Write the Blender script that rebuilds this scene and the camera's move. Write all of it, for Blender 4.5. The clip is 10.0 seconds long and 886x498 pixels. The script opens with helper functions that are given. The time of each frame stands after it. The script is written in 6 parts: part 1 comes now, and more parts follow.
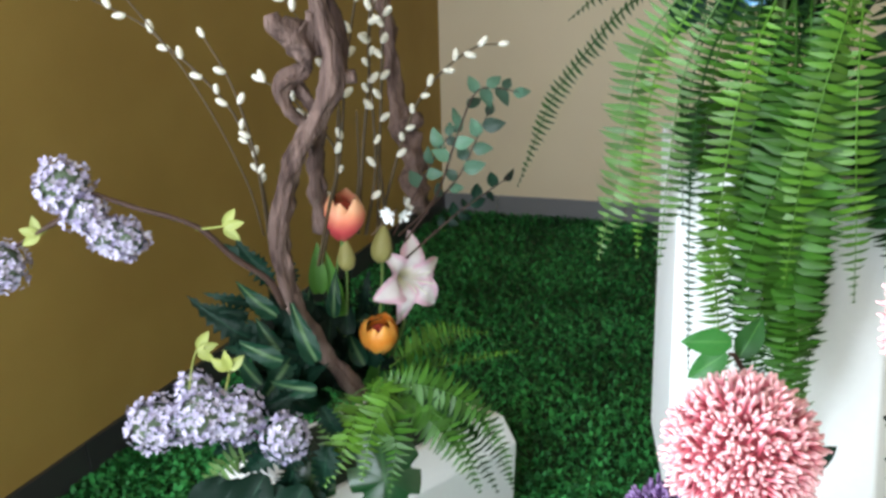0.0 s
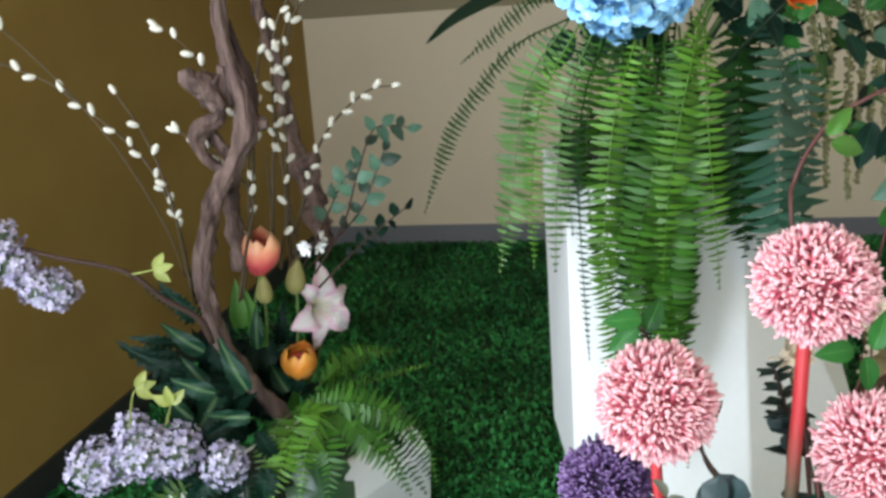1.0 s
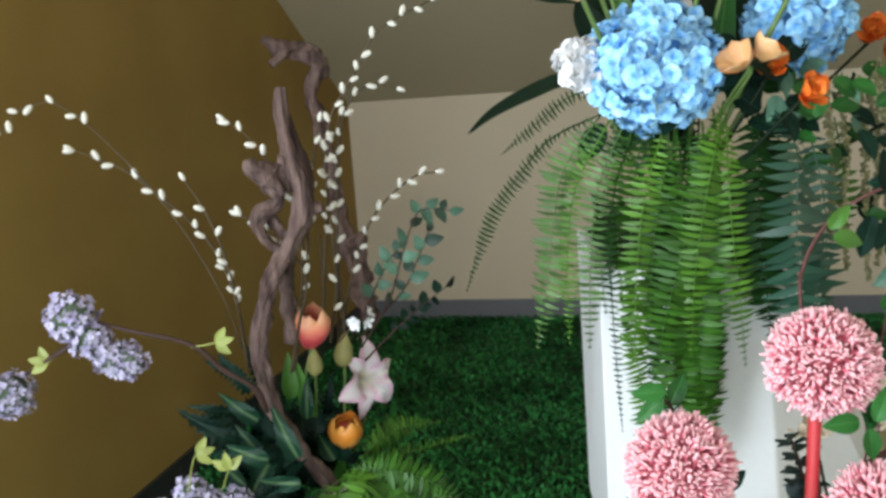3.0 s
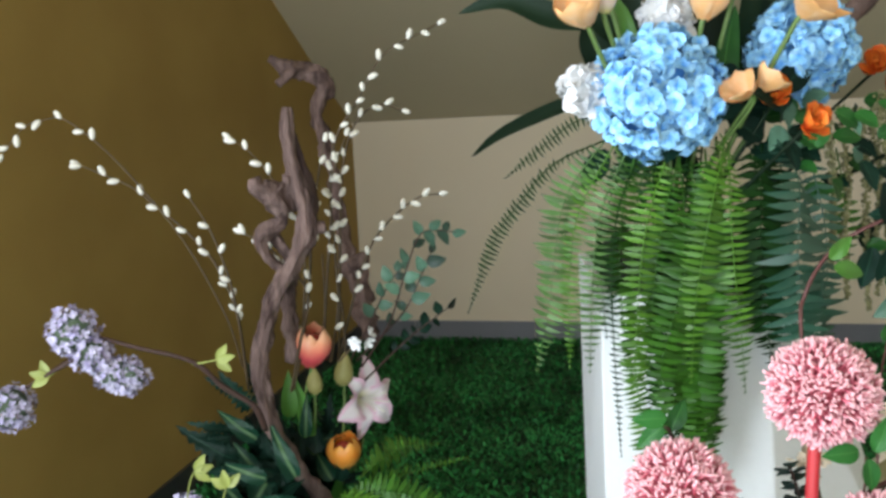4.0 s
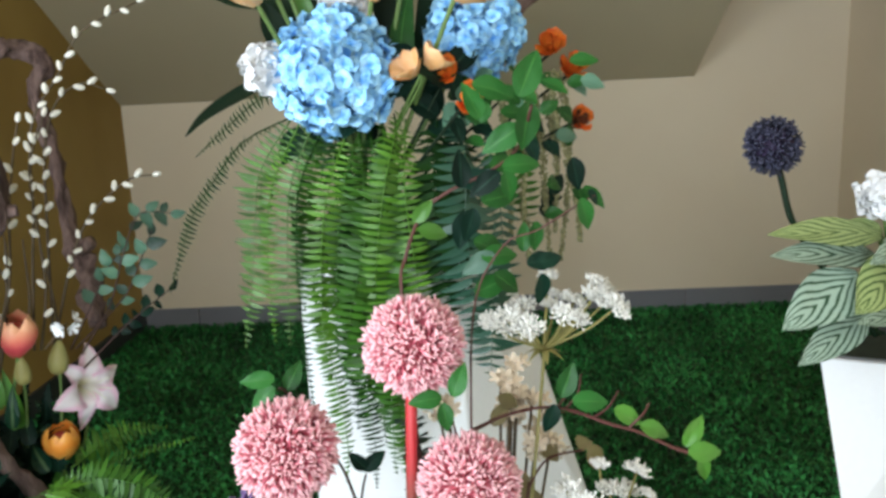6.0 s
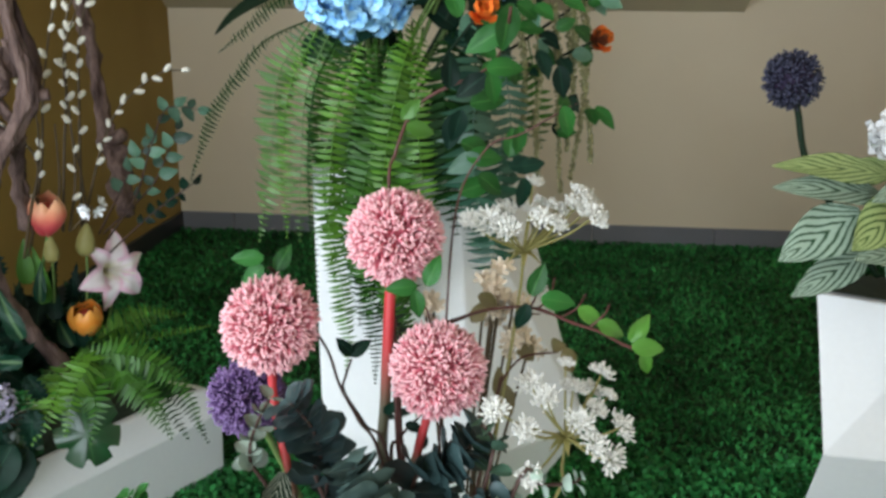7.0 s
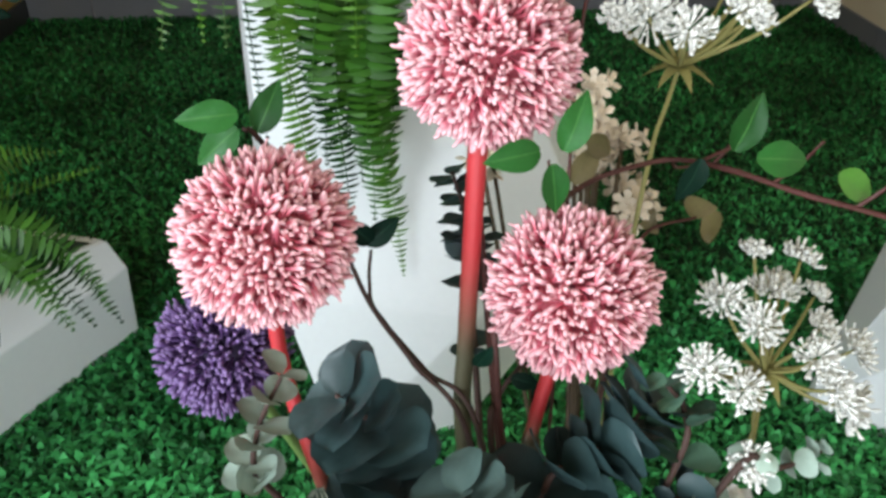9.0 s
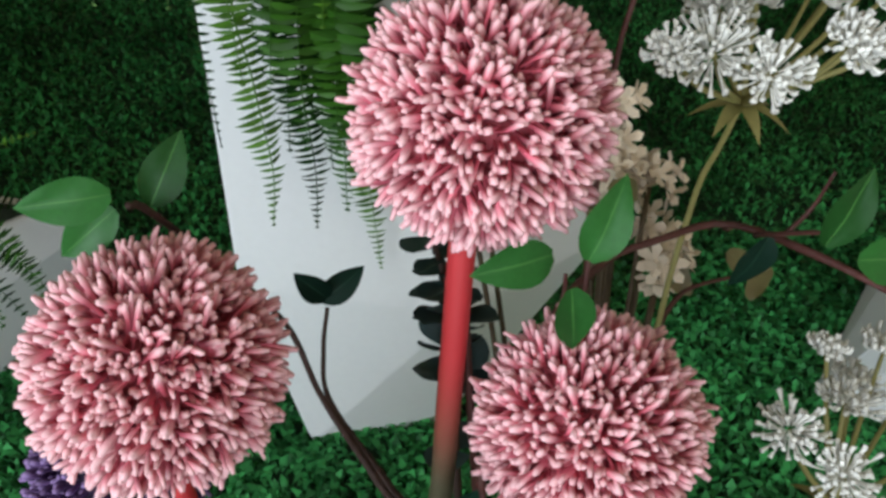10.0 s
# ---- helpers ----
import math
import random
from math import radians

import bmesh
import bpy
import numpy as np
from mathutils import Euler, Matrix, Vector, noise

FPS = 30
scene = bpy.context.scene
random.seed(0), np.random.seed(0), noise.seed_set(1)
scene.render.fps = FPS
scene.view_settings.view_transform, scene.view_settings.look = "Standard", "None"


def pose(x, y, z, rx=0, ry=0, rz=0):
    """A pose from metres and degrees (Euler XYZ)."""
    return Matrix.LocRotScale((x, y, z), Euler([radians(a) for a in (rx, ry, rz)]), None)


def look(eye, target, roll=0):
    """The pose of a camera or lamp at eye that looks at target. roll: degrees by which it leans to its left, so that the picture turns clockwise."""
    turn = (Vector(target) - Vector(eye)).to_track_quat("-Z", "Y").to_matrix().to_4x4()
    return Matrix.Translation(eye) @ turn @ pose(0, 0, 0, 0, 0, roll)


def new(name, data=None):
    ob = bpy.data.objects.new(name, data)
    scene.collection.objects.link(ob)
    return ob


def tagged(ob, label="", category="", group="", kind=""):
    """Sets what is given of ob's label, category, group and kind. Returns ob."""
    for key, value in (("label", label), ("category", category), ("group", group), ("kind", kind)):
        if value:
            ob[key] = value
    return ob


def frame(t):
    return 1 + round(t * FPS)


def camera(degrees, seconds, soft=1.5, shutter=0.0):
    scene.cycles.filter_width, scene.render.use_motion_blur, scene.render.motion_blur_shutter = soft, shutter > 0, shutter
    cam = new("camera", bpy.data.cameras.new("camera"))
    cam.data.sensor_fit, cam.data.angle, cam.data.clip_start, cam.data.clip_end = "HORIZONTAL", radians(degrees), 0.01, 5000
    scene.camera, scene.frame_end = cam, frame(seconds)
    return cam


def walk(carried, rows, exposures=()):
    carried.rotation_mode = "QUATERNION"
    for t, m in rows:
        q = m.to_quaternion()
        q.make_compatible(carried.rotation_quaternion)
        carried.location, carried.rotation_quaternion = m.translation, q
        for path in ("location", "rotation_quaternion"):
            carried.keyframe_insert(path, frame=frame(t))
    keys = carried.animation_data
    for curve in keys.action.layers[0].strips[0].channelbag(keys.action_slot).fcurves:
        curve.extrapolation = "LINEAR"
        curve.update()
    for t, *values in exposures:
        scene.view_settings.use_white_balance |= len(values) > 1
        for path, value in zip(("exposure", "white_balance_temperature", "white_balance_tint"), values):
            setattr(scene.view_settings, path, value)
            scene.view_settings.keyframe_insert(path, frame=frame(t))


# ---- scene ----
cam = camera(53.3, 10.0, soft=3.1)
PATH = [
    (0, (0.118, 0.107, 1.23), (0.037, 1.996, 0.577), -1.6),
    (0.5, (0.074, 0.059, 1.245), (0.136, 1.959, 0.625), -2.0),
    (1, (0.036, -0.028, 1.265), (0.26, 1.867, 0.667), -3.4),
    (1.5, (0.019, -0.074, 1.27), (0.273, 1.831, 0.716), -3.4),
    (2, (0.013, -0.099, 1.273), (0.209, 1.816, 0.733), -3.7),
    (2.5, (0.017, -0.119, 1.292), (0.182, 1.815, 0.81), -4.0),
    (4, (0.011, -0.133, 1.307), (0.172, 1.822, 0.918), -2.5),
    (4.5, (0.034, -0.143, 1.308), (0.315, 1.804, 0.949), -2.2),
    (5, (0.067, -0.148, 1.315), (0.61, 1.752, 1.006), -0.7),
    (5.5, (0.155, -0.176, 1.308), (0.737, 1.7, 0.934), -2.7),
    (6.8, (0.286, -0.279, 1.266), (0.715, 1.594, 0.713), 0.6),
    (7, (0.286, -0.287, 1.266), (0.71, 1.576, 0.673), 1.2),
    (7.5, (0.29, -0.248, 1.235), (0.771, 1.574, 0.567), 2.8),
    (8, (0.268, -0.127, 1.177), (0.82, 1.597, 0.327), 6.3),
    (8.5, (0.244, 0.056, 1.174), (0.918, 1.688, 0.234), 4.8),
    (9, (0.234, 0.197, 1.162), (0.862, 1.777, 0.109), 0.9),
    (9.5, (0.280, 0.336, 1.162), (0.860, 1.918, 0.085), 2.1),
    (10, (0.310, 0.370, 1.154), (0.926, 1.846, -0.048), 2.5),
]
walk(cam, [(t, look(eye, target, roll)) for t, eye, target, roll in PATH], exposures=((0, 0.0), (0.5, -0.18), (1.5, -0.42), (2.5, -0.44), (4.5, -0.34), (5.5, -0.22), (7, -0.58), (8.5, -0.42), (9.25, -0.66), (10, -1.1)))

# ---- world, window light, exposure ----
world = bpy.data.worlds.new("sky")
scene.world = world
world.use_nodes = True
sky = world.node_tree.nodes.new("ShaderNodeTexSky")
sky.sky_type = "NISHITA"
sky.sun_disc = False
sky.sun_elevation, sky.sun_rotation = radians(38), radians(150)
world.node_tree.links.new(sky.outputs[0], world.node_tree.nodes["Background"].inputs[0])
world.node_tree.nodes["Background"].inputs[1].default_value = 0.1

# room axes: origin at the back left corner of the floor, u along the back wall, v towards the back
ORIGIN, TURN_ROOM = (-0.05, 4.22, 0.0), -15.38
ROOM = pose(*ORIGIN, 0, 0, TURN_ROOM)
WIDTH, DEPTH, HEIGHT = 3.41, 6.2, 2.7
WALL_LEFT = ROOM @ pose(0, 0, 0, 0, 0, -90 - math.degrees(math.atan(0.075)))  # x along the left wall from the back corner, y into the room
WALL_FRONT = ROOM @ pose(0, -DEPTH, 0)  # x along the front wall, y into the room
WINDOWS = ((WALL_LEFT, (3.8, 5.4, 0.5, 2.35), 150), (WALL_FRONT, (0.0, 1.8, 0.25, 2.35), 125))  # wall; from, to, sill and head; power
for wall, (x0, x1, z0, z1), power in WINDOWS:
    lamp = bpy.data.lights.new("window_daylight", "AREA")
    lamp.shape, lamp.size, lamp.size_y, lamp.energy, lamp.color = "RECTANGLE", x1 - x0 - 0.1, z1 - z0 - 0.1, power, (0.80, 0.90, 1.0)
    window_daylight = new("window_daylight", lamp)
    window_daylight.matrix_basis = wall @ look(((x0 + x1) / 2, -0.02, (z0 + z1) / 2), ((x0 + x1) / 2, 3.0, (z0 + z1) / 2))


# ---- materials ----
def mat(name, base, rough=0.6, vary=0.15, scale=40.0, bump=0.0, fine=400.0, spec=0.5, metal=0.0, trans=0.0, second=None, amount=0.5, per_object=0.0, island=0.0, stretch=(1, 1, 1)):
    """A plain surface with variation at two scales: base colour against a second one by a coarse noise, value by a fine noise."""
    m = bpy.data.materials.new(name)
    m.use_nodes = True
    nt = m.node_tree
    b = nt.nodes["Principled BSDF"]
    tex = nt.nodes.new("ShaderNodeTexCoord")
    mp = nt.nodes.new("ShaderNodeMapping")
    mp.inputs["Scale"].default_value = stretch
    nt.links.new(tex.outputs["Object"], mp.inputs[0])
    n1, n2 = nt.nodes.new("ShaderNodeTexNoise"), nt.nodes.new("ShaderNodeTexNoise")
    n1.inputs["Scale"].default_value, n2.inputs["Scale"].default_value = scale, fine
    n1.inputs["Detail"].default_value, n2.inputs["Detail"].default_value = 4, 3
    nt.links.new(mp.outputs[0], n1.inputs[0])
    nt.links.new(mp.outputs[0], n2.inputs[0])
    ramp = nt.nodes.new("ShaderNodeMapRange")
    ramp.inputs[1].default_value, ramp.inputs[2].default_value = 0.35, 0.65
    ramp.inputs[3].default_value, ramp.inputs[4].default_value = 0.0, amount
    nt.links.new(n1.outputs[0], ramp.inputs[0])
    mix = nt.nodes.new("ShaderNodeMix")
    mix.data_type = "RGBA"
    mix.inputs[6].default_value = (*base, 1)
    mix.inputs[7].default_value = (*(second or [c * (1 - vary) for c in base]), 1)
    nt.links.new(ramp.outputs[0], mix.inputs[0])
    hsv = nt.nodes.new("ShaderNodeHueSaturation")
    val = nt.nodes.new("ShaderNodeMapRange")
    val.inputs[3].default_value, val.inputs[4].default_value = 1 - vary, 1 + vary
    nt.links.new(n2.outputs[0], val.inputs[0])
    out = val.outputs[0]
    if per_object or island:
        src = nt.nodes.new("ShaderNodeObjectInfo").outputs["Random"] if per_object else nt.nodes.new("ShaderNodeNewGeometry").outputs["Random Per Island"]
        w = per_object or island
        rnd = nt.nodes.new("ShaderNodeMapRange")
        rnd.inputs[3].default_value, rnd.inputs[4].default_value = 1 - w, 1 + w
        nt.links.new(src, rnd.inputs[0])
        mul = nt.nodes.new("ShaderNodeMath")
        mul.operation = "MULTIPLY"
        nt.links.new(out, mul.inputs[0])
        nt.links.new(rnd.outputs[0], mul.inputs[1])
        out = mul.outputs[0]
    nt.links.new(out, hsv.inputs["Value"])
    nt.links.new(mix.outputs[2], hsv.inputs["Color"])
    nt.links.new(hsv.outputs[0], b.inputs["Base Color"])
    b.inputs["Roughness"].default_value, b.inputs["Metallic"].default_value = rough, metal
    b.inputs["Specular IOR Level"].default_value = spec
    if trans:
        b.inputs["Subsurface Weight"].default_value = trans
        b.inputs["Subsurface Radius"].default_value = (0.004, 0.004, 0.004)
        b.inputs["Subsurface Scale"].default_value = 1.0
    if bump:
        bp = nt.nodes.new("ShaderNodeBump")
        bp.inputs["Strength"].default_value, bp.inputs["Distance"].default_value = bump, 0.002
        nt.links.new(n2.outputs[0], bp.inputs["Height"])
        nt.links.new(bp.outputs[0], b.inputs["Normal"])
    return m


def uv_blend(m, axis, low, high, colour, soft=True, waves=0.0, skew=0.0, sharp=0.25):
    """Blends another pigment over m along a leaf's own length (axis 0) or width (axis 1), by the distance from its midrib (axis 2), or as stripes that run out from the midrib."""
    nt = m.node_tree
    b = nt.nodes["Principled BSDF"]
    link = b.inputs["Base Color"].links[0]
    old = link.from_socket
    uv = nt.nodes.new("ShaderNodeUVMap")
    sep = nt.nodes.new("ShaderNodeSeparateXYZ")
    nt.links.new(uv.outputs[0], sep.inputs[0])
    if axis == 2:
        mid, dist = nt.nodes.new("ShaderNodeMath"), nt.nodes.new("ShaderNodeMath")
        mid.operation, mid.inputs[1].default_value, dist.operation = "SUBTRACT", 0.5, "ABSOLUTE"
        nt.links.new(sep.outputs[1], mid.inputs[0])
        nt.links.new(mid.outputs[0], dist.inputs[0])
        src = dist.outputs[0]
    else:
        src = sep.outputs[axis]
    if waves:
        cen = nt.nodes.new("ShaderNodeMath")
        cen.operation, cen.inputs[1].default_value = "SUBTRACT", 0.5
        nt.links.new(sep.outputs[1], cen.inputs[0])
        ab = nt.nodes.new("ShaderNodeMath")
        ab.operation = "ABSOLUTE"
        nt.links.new(cen.outputs[0], ab.inputs[0])
        ma = nt.nodes.new("ShaderNodeMath")
        ma.operation, ma.inputs[1].default_value = "MULTIPLY_ADD", -skew
        nt.links.new(ab.outputs[0], ma.inputs[0])
        nt.links.new(sep.outputs[0], ma.inputs[2])
        wob = nt.nodes.new("ShaderNodeTexNoise")
        wob.inputs["Scale"].default_value = 5.0
        nt.links.new(uv.outputs[0], wob.inputs[0])
        wo = nt.nodes.new("ShaderNodeMath")
        wo.operation, wo.inputs[1].default_value = "MULTIPLY_ADD", 0.10
        nt.links.new(wob.outputs[0], wo.inputs[0])
        nt.links.new(ma.outputs[0], wo.inputs[2])
        ma = wo
        sn = nt.nodes.new("ShaderNodeMath")
        sn.operation, sn.inputs[1].default_value = "MULTIPLY", waves * 2 * math.pi
        nt.links.new(ma.outputs[0], sn.inputs[0])
        si = nt.nodes.new("ShaderNodeMath")
        si.operation = "SINE"
        nt.links.new(sn.outputs[0], si.inputs[0])
        src = si.outputs[0]
    mr = nt.nodes.new("ShaderNodeMapRange")
    mr.interpolation_type = "SMOOTHSTEP"
    mr.inputs[1].default_value, mr.inputs[2].default_value = low, high
    nt.links.new(src, mr.inputs[0])
    mix = nt.nodes.new("ShaderNodeMix")
    mix.data_type = "RGBA"
    nt.links.new(mr.outputs[0], mix.inputs[0])
    nt.links.new(old, mix.inputs[6])
    mix.inputs[7].default_value = (*colour, 1)
    nt.links.new(mix.outputs[2], b.inputs["Base Color"])
    return m


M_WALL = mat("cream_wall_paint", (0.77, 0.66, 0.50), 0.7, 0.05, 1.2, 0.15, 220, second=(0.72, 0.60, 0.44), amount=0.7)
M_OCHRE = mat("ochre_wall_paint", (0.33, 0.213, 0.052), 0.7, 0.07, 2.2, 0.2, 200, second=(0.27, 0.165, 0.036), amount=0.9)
M_SOFFIT = mat("shaded_cream_paint", (0.50, 0.43, 0.29), 0.75, 0.05, 1.5, 0.15, 220)
M_CEIL = mat("low_bounce_ceiling_paint", (0.42, 0.37, 0.26), 0.8, 0.04, 2.0, 0.1, 220)
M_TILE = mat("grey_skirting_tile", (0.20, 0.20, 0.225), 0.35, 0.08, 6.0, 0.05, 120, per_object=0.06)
M_TILE_SHADE = mat("shaded_skirting_tile", (0.03, 0.03, 0.032), 0.4, 0.1, 6.0, 0.05, 120, per_object=0.06)
M_GROUT = mat("pale_grout", (0.42, 0.41, 0.40), 0.9, 0.1, 30)
M_PLANTER = mat("white_satin_fibreglass", (0.82, 0.82, 0.83), 0.4, 0.03, 3.0, 0.05, 90, second=(0.77, 0.77, 0.775))
M_SOIL = mat("dark_moss", (0.02, 0.03, 0.015), 0.95, 0.5, 60, 0.8, 200)
M_TURF = mat("turf_backing", (0.010, 0.045, 0.014), 0.9, 0.4, 90, 0.5, 300)
M_GRASS = mat("turf_blade", (0.050, 0.30, 0.080), 0.5, 0.2, 2.6, second=(0.009, 0.085, 0.018), amount=0.9, island=0.6, spec=0.2)
M_WOOD = mat("driftwood", (0.21, 0.135, 0.115), 0.85, 0.45, 42.0, 1.0, 230, second=(0.05, 0.025, 0.02), amount=1.0, stretch=(1, 1, 0.14))
M_WOOD.node_tree.nodes["Bump"].inputs["Distance"].default_value = 0.006
M_WOOD_SHADE = mat("shaded_driftwood", (0.075, 0.042, 0.034), 0.9, 0.45, 42.0, 1.0, 230, second=(0.03, 0.014, 0.012), amount=1.0, stretch=(1, 1, 0.14))
M_TWIG = mat("dark_twig", (0.06, 0.028, 0.02), 0.7, 0.3, 60, 0.5, 300)
M_REDTWIG = mat("red_brown_twig", (0.085, 0.024, 0.018), 0.6, 0.3, 60, 0.5, 300)
M_WILLOW = mat("willow_stem", (0.085, 0.055, 0.025), 0.6, 0.3, 50, 0.3, 300)
M_BUD = mat("catkin", (0.80, 0.76, 0.66), 0.8, 0.1, 80, 0.4, 900, trans=0.2)
M_STEM = mat("green_stem", (0.12, 0.20, 0.05), 0.5, 0.2, 50)
M_PALESTEM = mat("straw_green_stem", (0.30, 0.27, 0.09), 0.6, 0.2, 50)
M_REDSTEM = uv_blend(mat("allium_stem", (0.10, 0.09, 0.05), 0.45, 0.2, 40), 0, 0.35, 0.6, (0.50, 0.035, 0.04))
# copies of one fern green: light and shade between fronds put into colour
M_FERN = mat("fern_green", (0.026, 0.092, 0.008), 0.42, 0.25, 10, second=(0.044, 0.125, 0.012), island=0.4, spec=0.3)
M_FERN_LIT = mat("fern_lit_green", (0.075, 0.185, 0.016), 0.42, 0.25, 10, second=(0.045, 0.13, 0.012), island=0.4, spec=0.35)
M_FERN_PALE = mat("fern_pale_green", (0.085, 0.165, 0.045), 0.45, 0.25, 10, second=(0.055, 0.125, 0.028), island=0.4, spec=0.3)
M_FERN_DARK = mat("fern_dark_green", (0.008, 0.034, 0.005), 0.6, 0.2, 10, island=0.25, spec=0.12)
M_FERN_BLUE = mat("fern_blue_green", (0.020, 0.072, 0.042), 0.4, 0.2, 12, second=(0.040, 0.11, 0.075), island=0.2)
M_LEAF = uv_blend(mat("glossy_green_leaf", (0.020, 0.100, 0.018), 0.42, 0.2, 30, second=(0.011, 0.058, 0.011), per_object=0.35, spec=0.22), 2, 0.03, 0.0, (0.07, 0.20, 0.045))
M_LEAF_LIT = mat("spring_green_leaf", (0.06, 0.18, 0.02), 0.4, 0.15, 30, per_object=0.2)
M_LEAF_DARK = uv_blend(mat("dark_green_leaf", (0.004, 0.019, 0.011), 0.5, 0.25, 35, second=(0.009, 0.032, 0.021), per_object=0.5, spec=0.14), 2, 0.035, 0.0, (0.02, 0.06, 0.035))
M_MONSTERA = uv_blend(mat("dark_glossy_leaf", (0.010, 0.048, 0.014), 0.28, 0.25, 30, second=(0.005, 0.026, 0.008), spec=0.5), 2, 0.03, 0.0, (0.03, 0.09, 0.03))
M_BLADE = mat("dark_blade_leaf", (0.006, 0.018, 0.007), 0.6, 0.2, 25, per_object=0.2, spec=0.2)
M_YLEAF = mat("yellow_green_leaf", (0.27, 0.30, 0.07), 0.5, 0.1, 30, per_object=0.15)
M_EUC = mat("dusty_eucalyptus", (0.075, 0.12, 0.105), 0.55, 0.15, 30, second=(0.045, 0.085, 0.075), per_object=0.25)
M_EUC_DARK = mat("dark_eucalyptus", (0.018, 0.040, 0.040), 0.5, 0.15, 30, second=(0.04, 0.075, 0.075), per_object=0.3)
M_EUC_PALE = mat("silver_eucalyptus", (0.30, 0.38, 0.31), 0.55, 0.12, 30, per_object=0.2)
M_MINT = mat("mint_green_leaf", (0.085, 0.17, 0.115), 0.45, 0.15, 30, second=(0.035, 0.095, 0.05), per_object=0.7, spec=0.35)
M_DIEFF = uv_blend(mat("variegated_leaf", (0.008, 0.042, 0.022), 0.45, 0.25, 45, second=(0.004, 0.022, 0.012), spec=0.2), 2, 0.17, 0.02, (0.075, 0.14, 0.06))
M_STRIPE = uv_blend(mat("striped_leaf", (0.022, 0.065, 0.030), 0.45, 0.15, 25, per_object=0.15, spec=0.3), 0, -0.9, -0.1, (0.36, 0.47, 0.37), waves=6.0, skew=1.1)
M_STRIPE_LIME = uv_blend(mat("lime_striped_leaf", (0.07, 0.13, 0.03), 0.45, 0.15, 25, per_object=0.15, spec=0.3), 0, -0.9, -0.1, (0.34, 0.42, 0.17), waves=6.0, skew=1.1)
M_STRIPE_DARK = uv_blend(mat("dark_striped_leaf", (0.02, 0.045, 0.022), 0.4, 0.15, 25), 0, 0.55, 0.95, (0.62, 0.62, 0.50), waves=8.0, skew=0.8)
M_PINK = uv_blend(mat("pink_stamen", (0.60, 0.12, 0.17), 0.55, 0.12, 60, island=0.30, spec=0.35), 0, 0.35, 0.92, (0.85, 0.49, 0.51))
M_PINKCORE = mat("deep_pink_core", (0.42, 0.075, 0.10), 0.8, 0.2, 60)
M_PURPLE = uv_blend(mat("purple_stamen", (0.10, 0.045, 0.15), 0.6, 0.2, 60, island=0.3), 0, 0.6, 1.0, (0.25, 0.155, 0.34))
M_PURPLECORE = mat("purple_core", (0.02, 0.008, 0.035), 0.8, 0.2, 60)
M_SLATE = uv_blend(mat("slate_blue_stamen", (0.14, 0.18, 0.29), 0.6, 0.2, 60, island=0.3), 0, 0.5, 1.0, (0.33, 0.40, 0.54))
M_INK = uv_blend(mat("ink_stamen", (0.012, 0.012, 0.028), 0.6, 0.2, 60, island=0.4), 0, 0.6, 1.0, (0.09, 0.09, 0.15))
M_BLUE = uv_blend(mat("hydrangea_petal", (0.22, 0.51, 0.82), 0.6, 0.10, 35, second=(0.42, 0.70, 0.89), amount=0.9, per_object=0.28, spec=0.25), 0, 0.5, 0.0, (0.08, 0.32, 0.75))
M_BLUECORE = mat("hydrangea_core", (0.06, 0.24, 0.56), 0.8, 0.2, 40)
M_LILAC = mat("lilac_petal", (0.38, 0.33, 0.52), 0.6, 0.12, 60, second=(0.60, 0.56, 0.68), amount=0.9, island=0.25)
M_LILACCORE = mat("lilac_core", (0.10, 0.14, 0.08), 0.8, 0.2, 60)
M_WHITE = mat("white_petal", (0.80, 0.79, 0.78), 0.55, 0.06, 50, second=(0.76, 0.76, 0.78), per_object=0.06, trans=0.15)
M_LACE = mat("white_floret", (0.82, 0.80, 0.74), 0.7, 0.08, 90, island=0.12)
M_CREAM = mat("cream_floret", (0.62, 0.50, 0.36), 0.7, 0.12, 60, second=(0.74, 0.66, 0.55), island=0.2)
M_LILY = uv_blend(uv_blend(mat("lily_petal", (0.82, 0.54, 0.66), 0.5, 0.08, 50, trans=0.2), 2, 0.42, 0.12, (0.86, 0.78, 0.80)), 0, 0.45, 0.1, (0.80, 0.78, 0.58))
M_PEACH = mat("peach_petal", (0.80, 0.42, 0.16), 0.5, 0.08, 30, second=(0.84, 0.56, 0.33), amount=0.8, per_object=0.12, trans=0.2)
M_BLUSH = uv_blend(mat("blush_petal", (0.85, 0.66, 0.52), 0.5, 0.08, 30, trans=0.2), 0, 0.35, 0.0, (0.72, 0.60, 0.22))
M_CORAL = uv_blend(mat("coral_petal", (0.86, 0.34, 0.17), 0.45, 0.08, 30, second=(0.88, 0.50, 0.30), amount=0.8, trans=0.2), 0, 0.9, 0.3, (0.76, 0.09, 0.11))
M_ORANGE = mat("orange_petal", (0.84, 0.27, 0.03), 0.45, 0.08, 30, second=(0.86, 0.42, 0.08), amount=0.9, trans=0.2)
M_TULIPIN = mat("dark_red_inside", (0.42, 0.045, 0.025), 0.6, 0.2, 40)
M_ROSE = mat("orange_rose_petal", (0.72, 0.08, 0.015), 0.5, 0.12, 40, second=(0.84, 0.27, 0.03), amount=0.8, per_object=0.15, trans=0.2)
M_YELLOW = mat("yellow_petal", (0.80, 0.60, 0.05), 0.5, 0.12, 40, second=(0.86, 0.62, 0.25), amount=0.8, per_object=0.12, trans=0.2)
M_AMAR = mat("amaranth_bead", (0.20, 0.19, 0.08), 0.8, 0.25, 60, second=(0.32, 0.30, 0.16), amount=0.9, island=0.35)
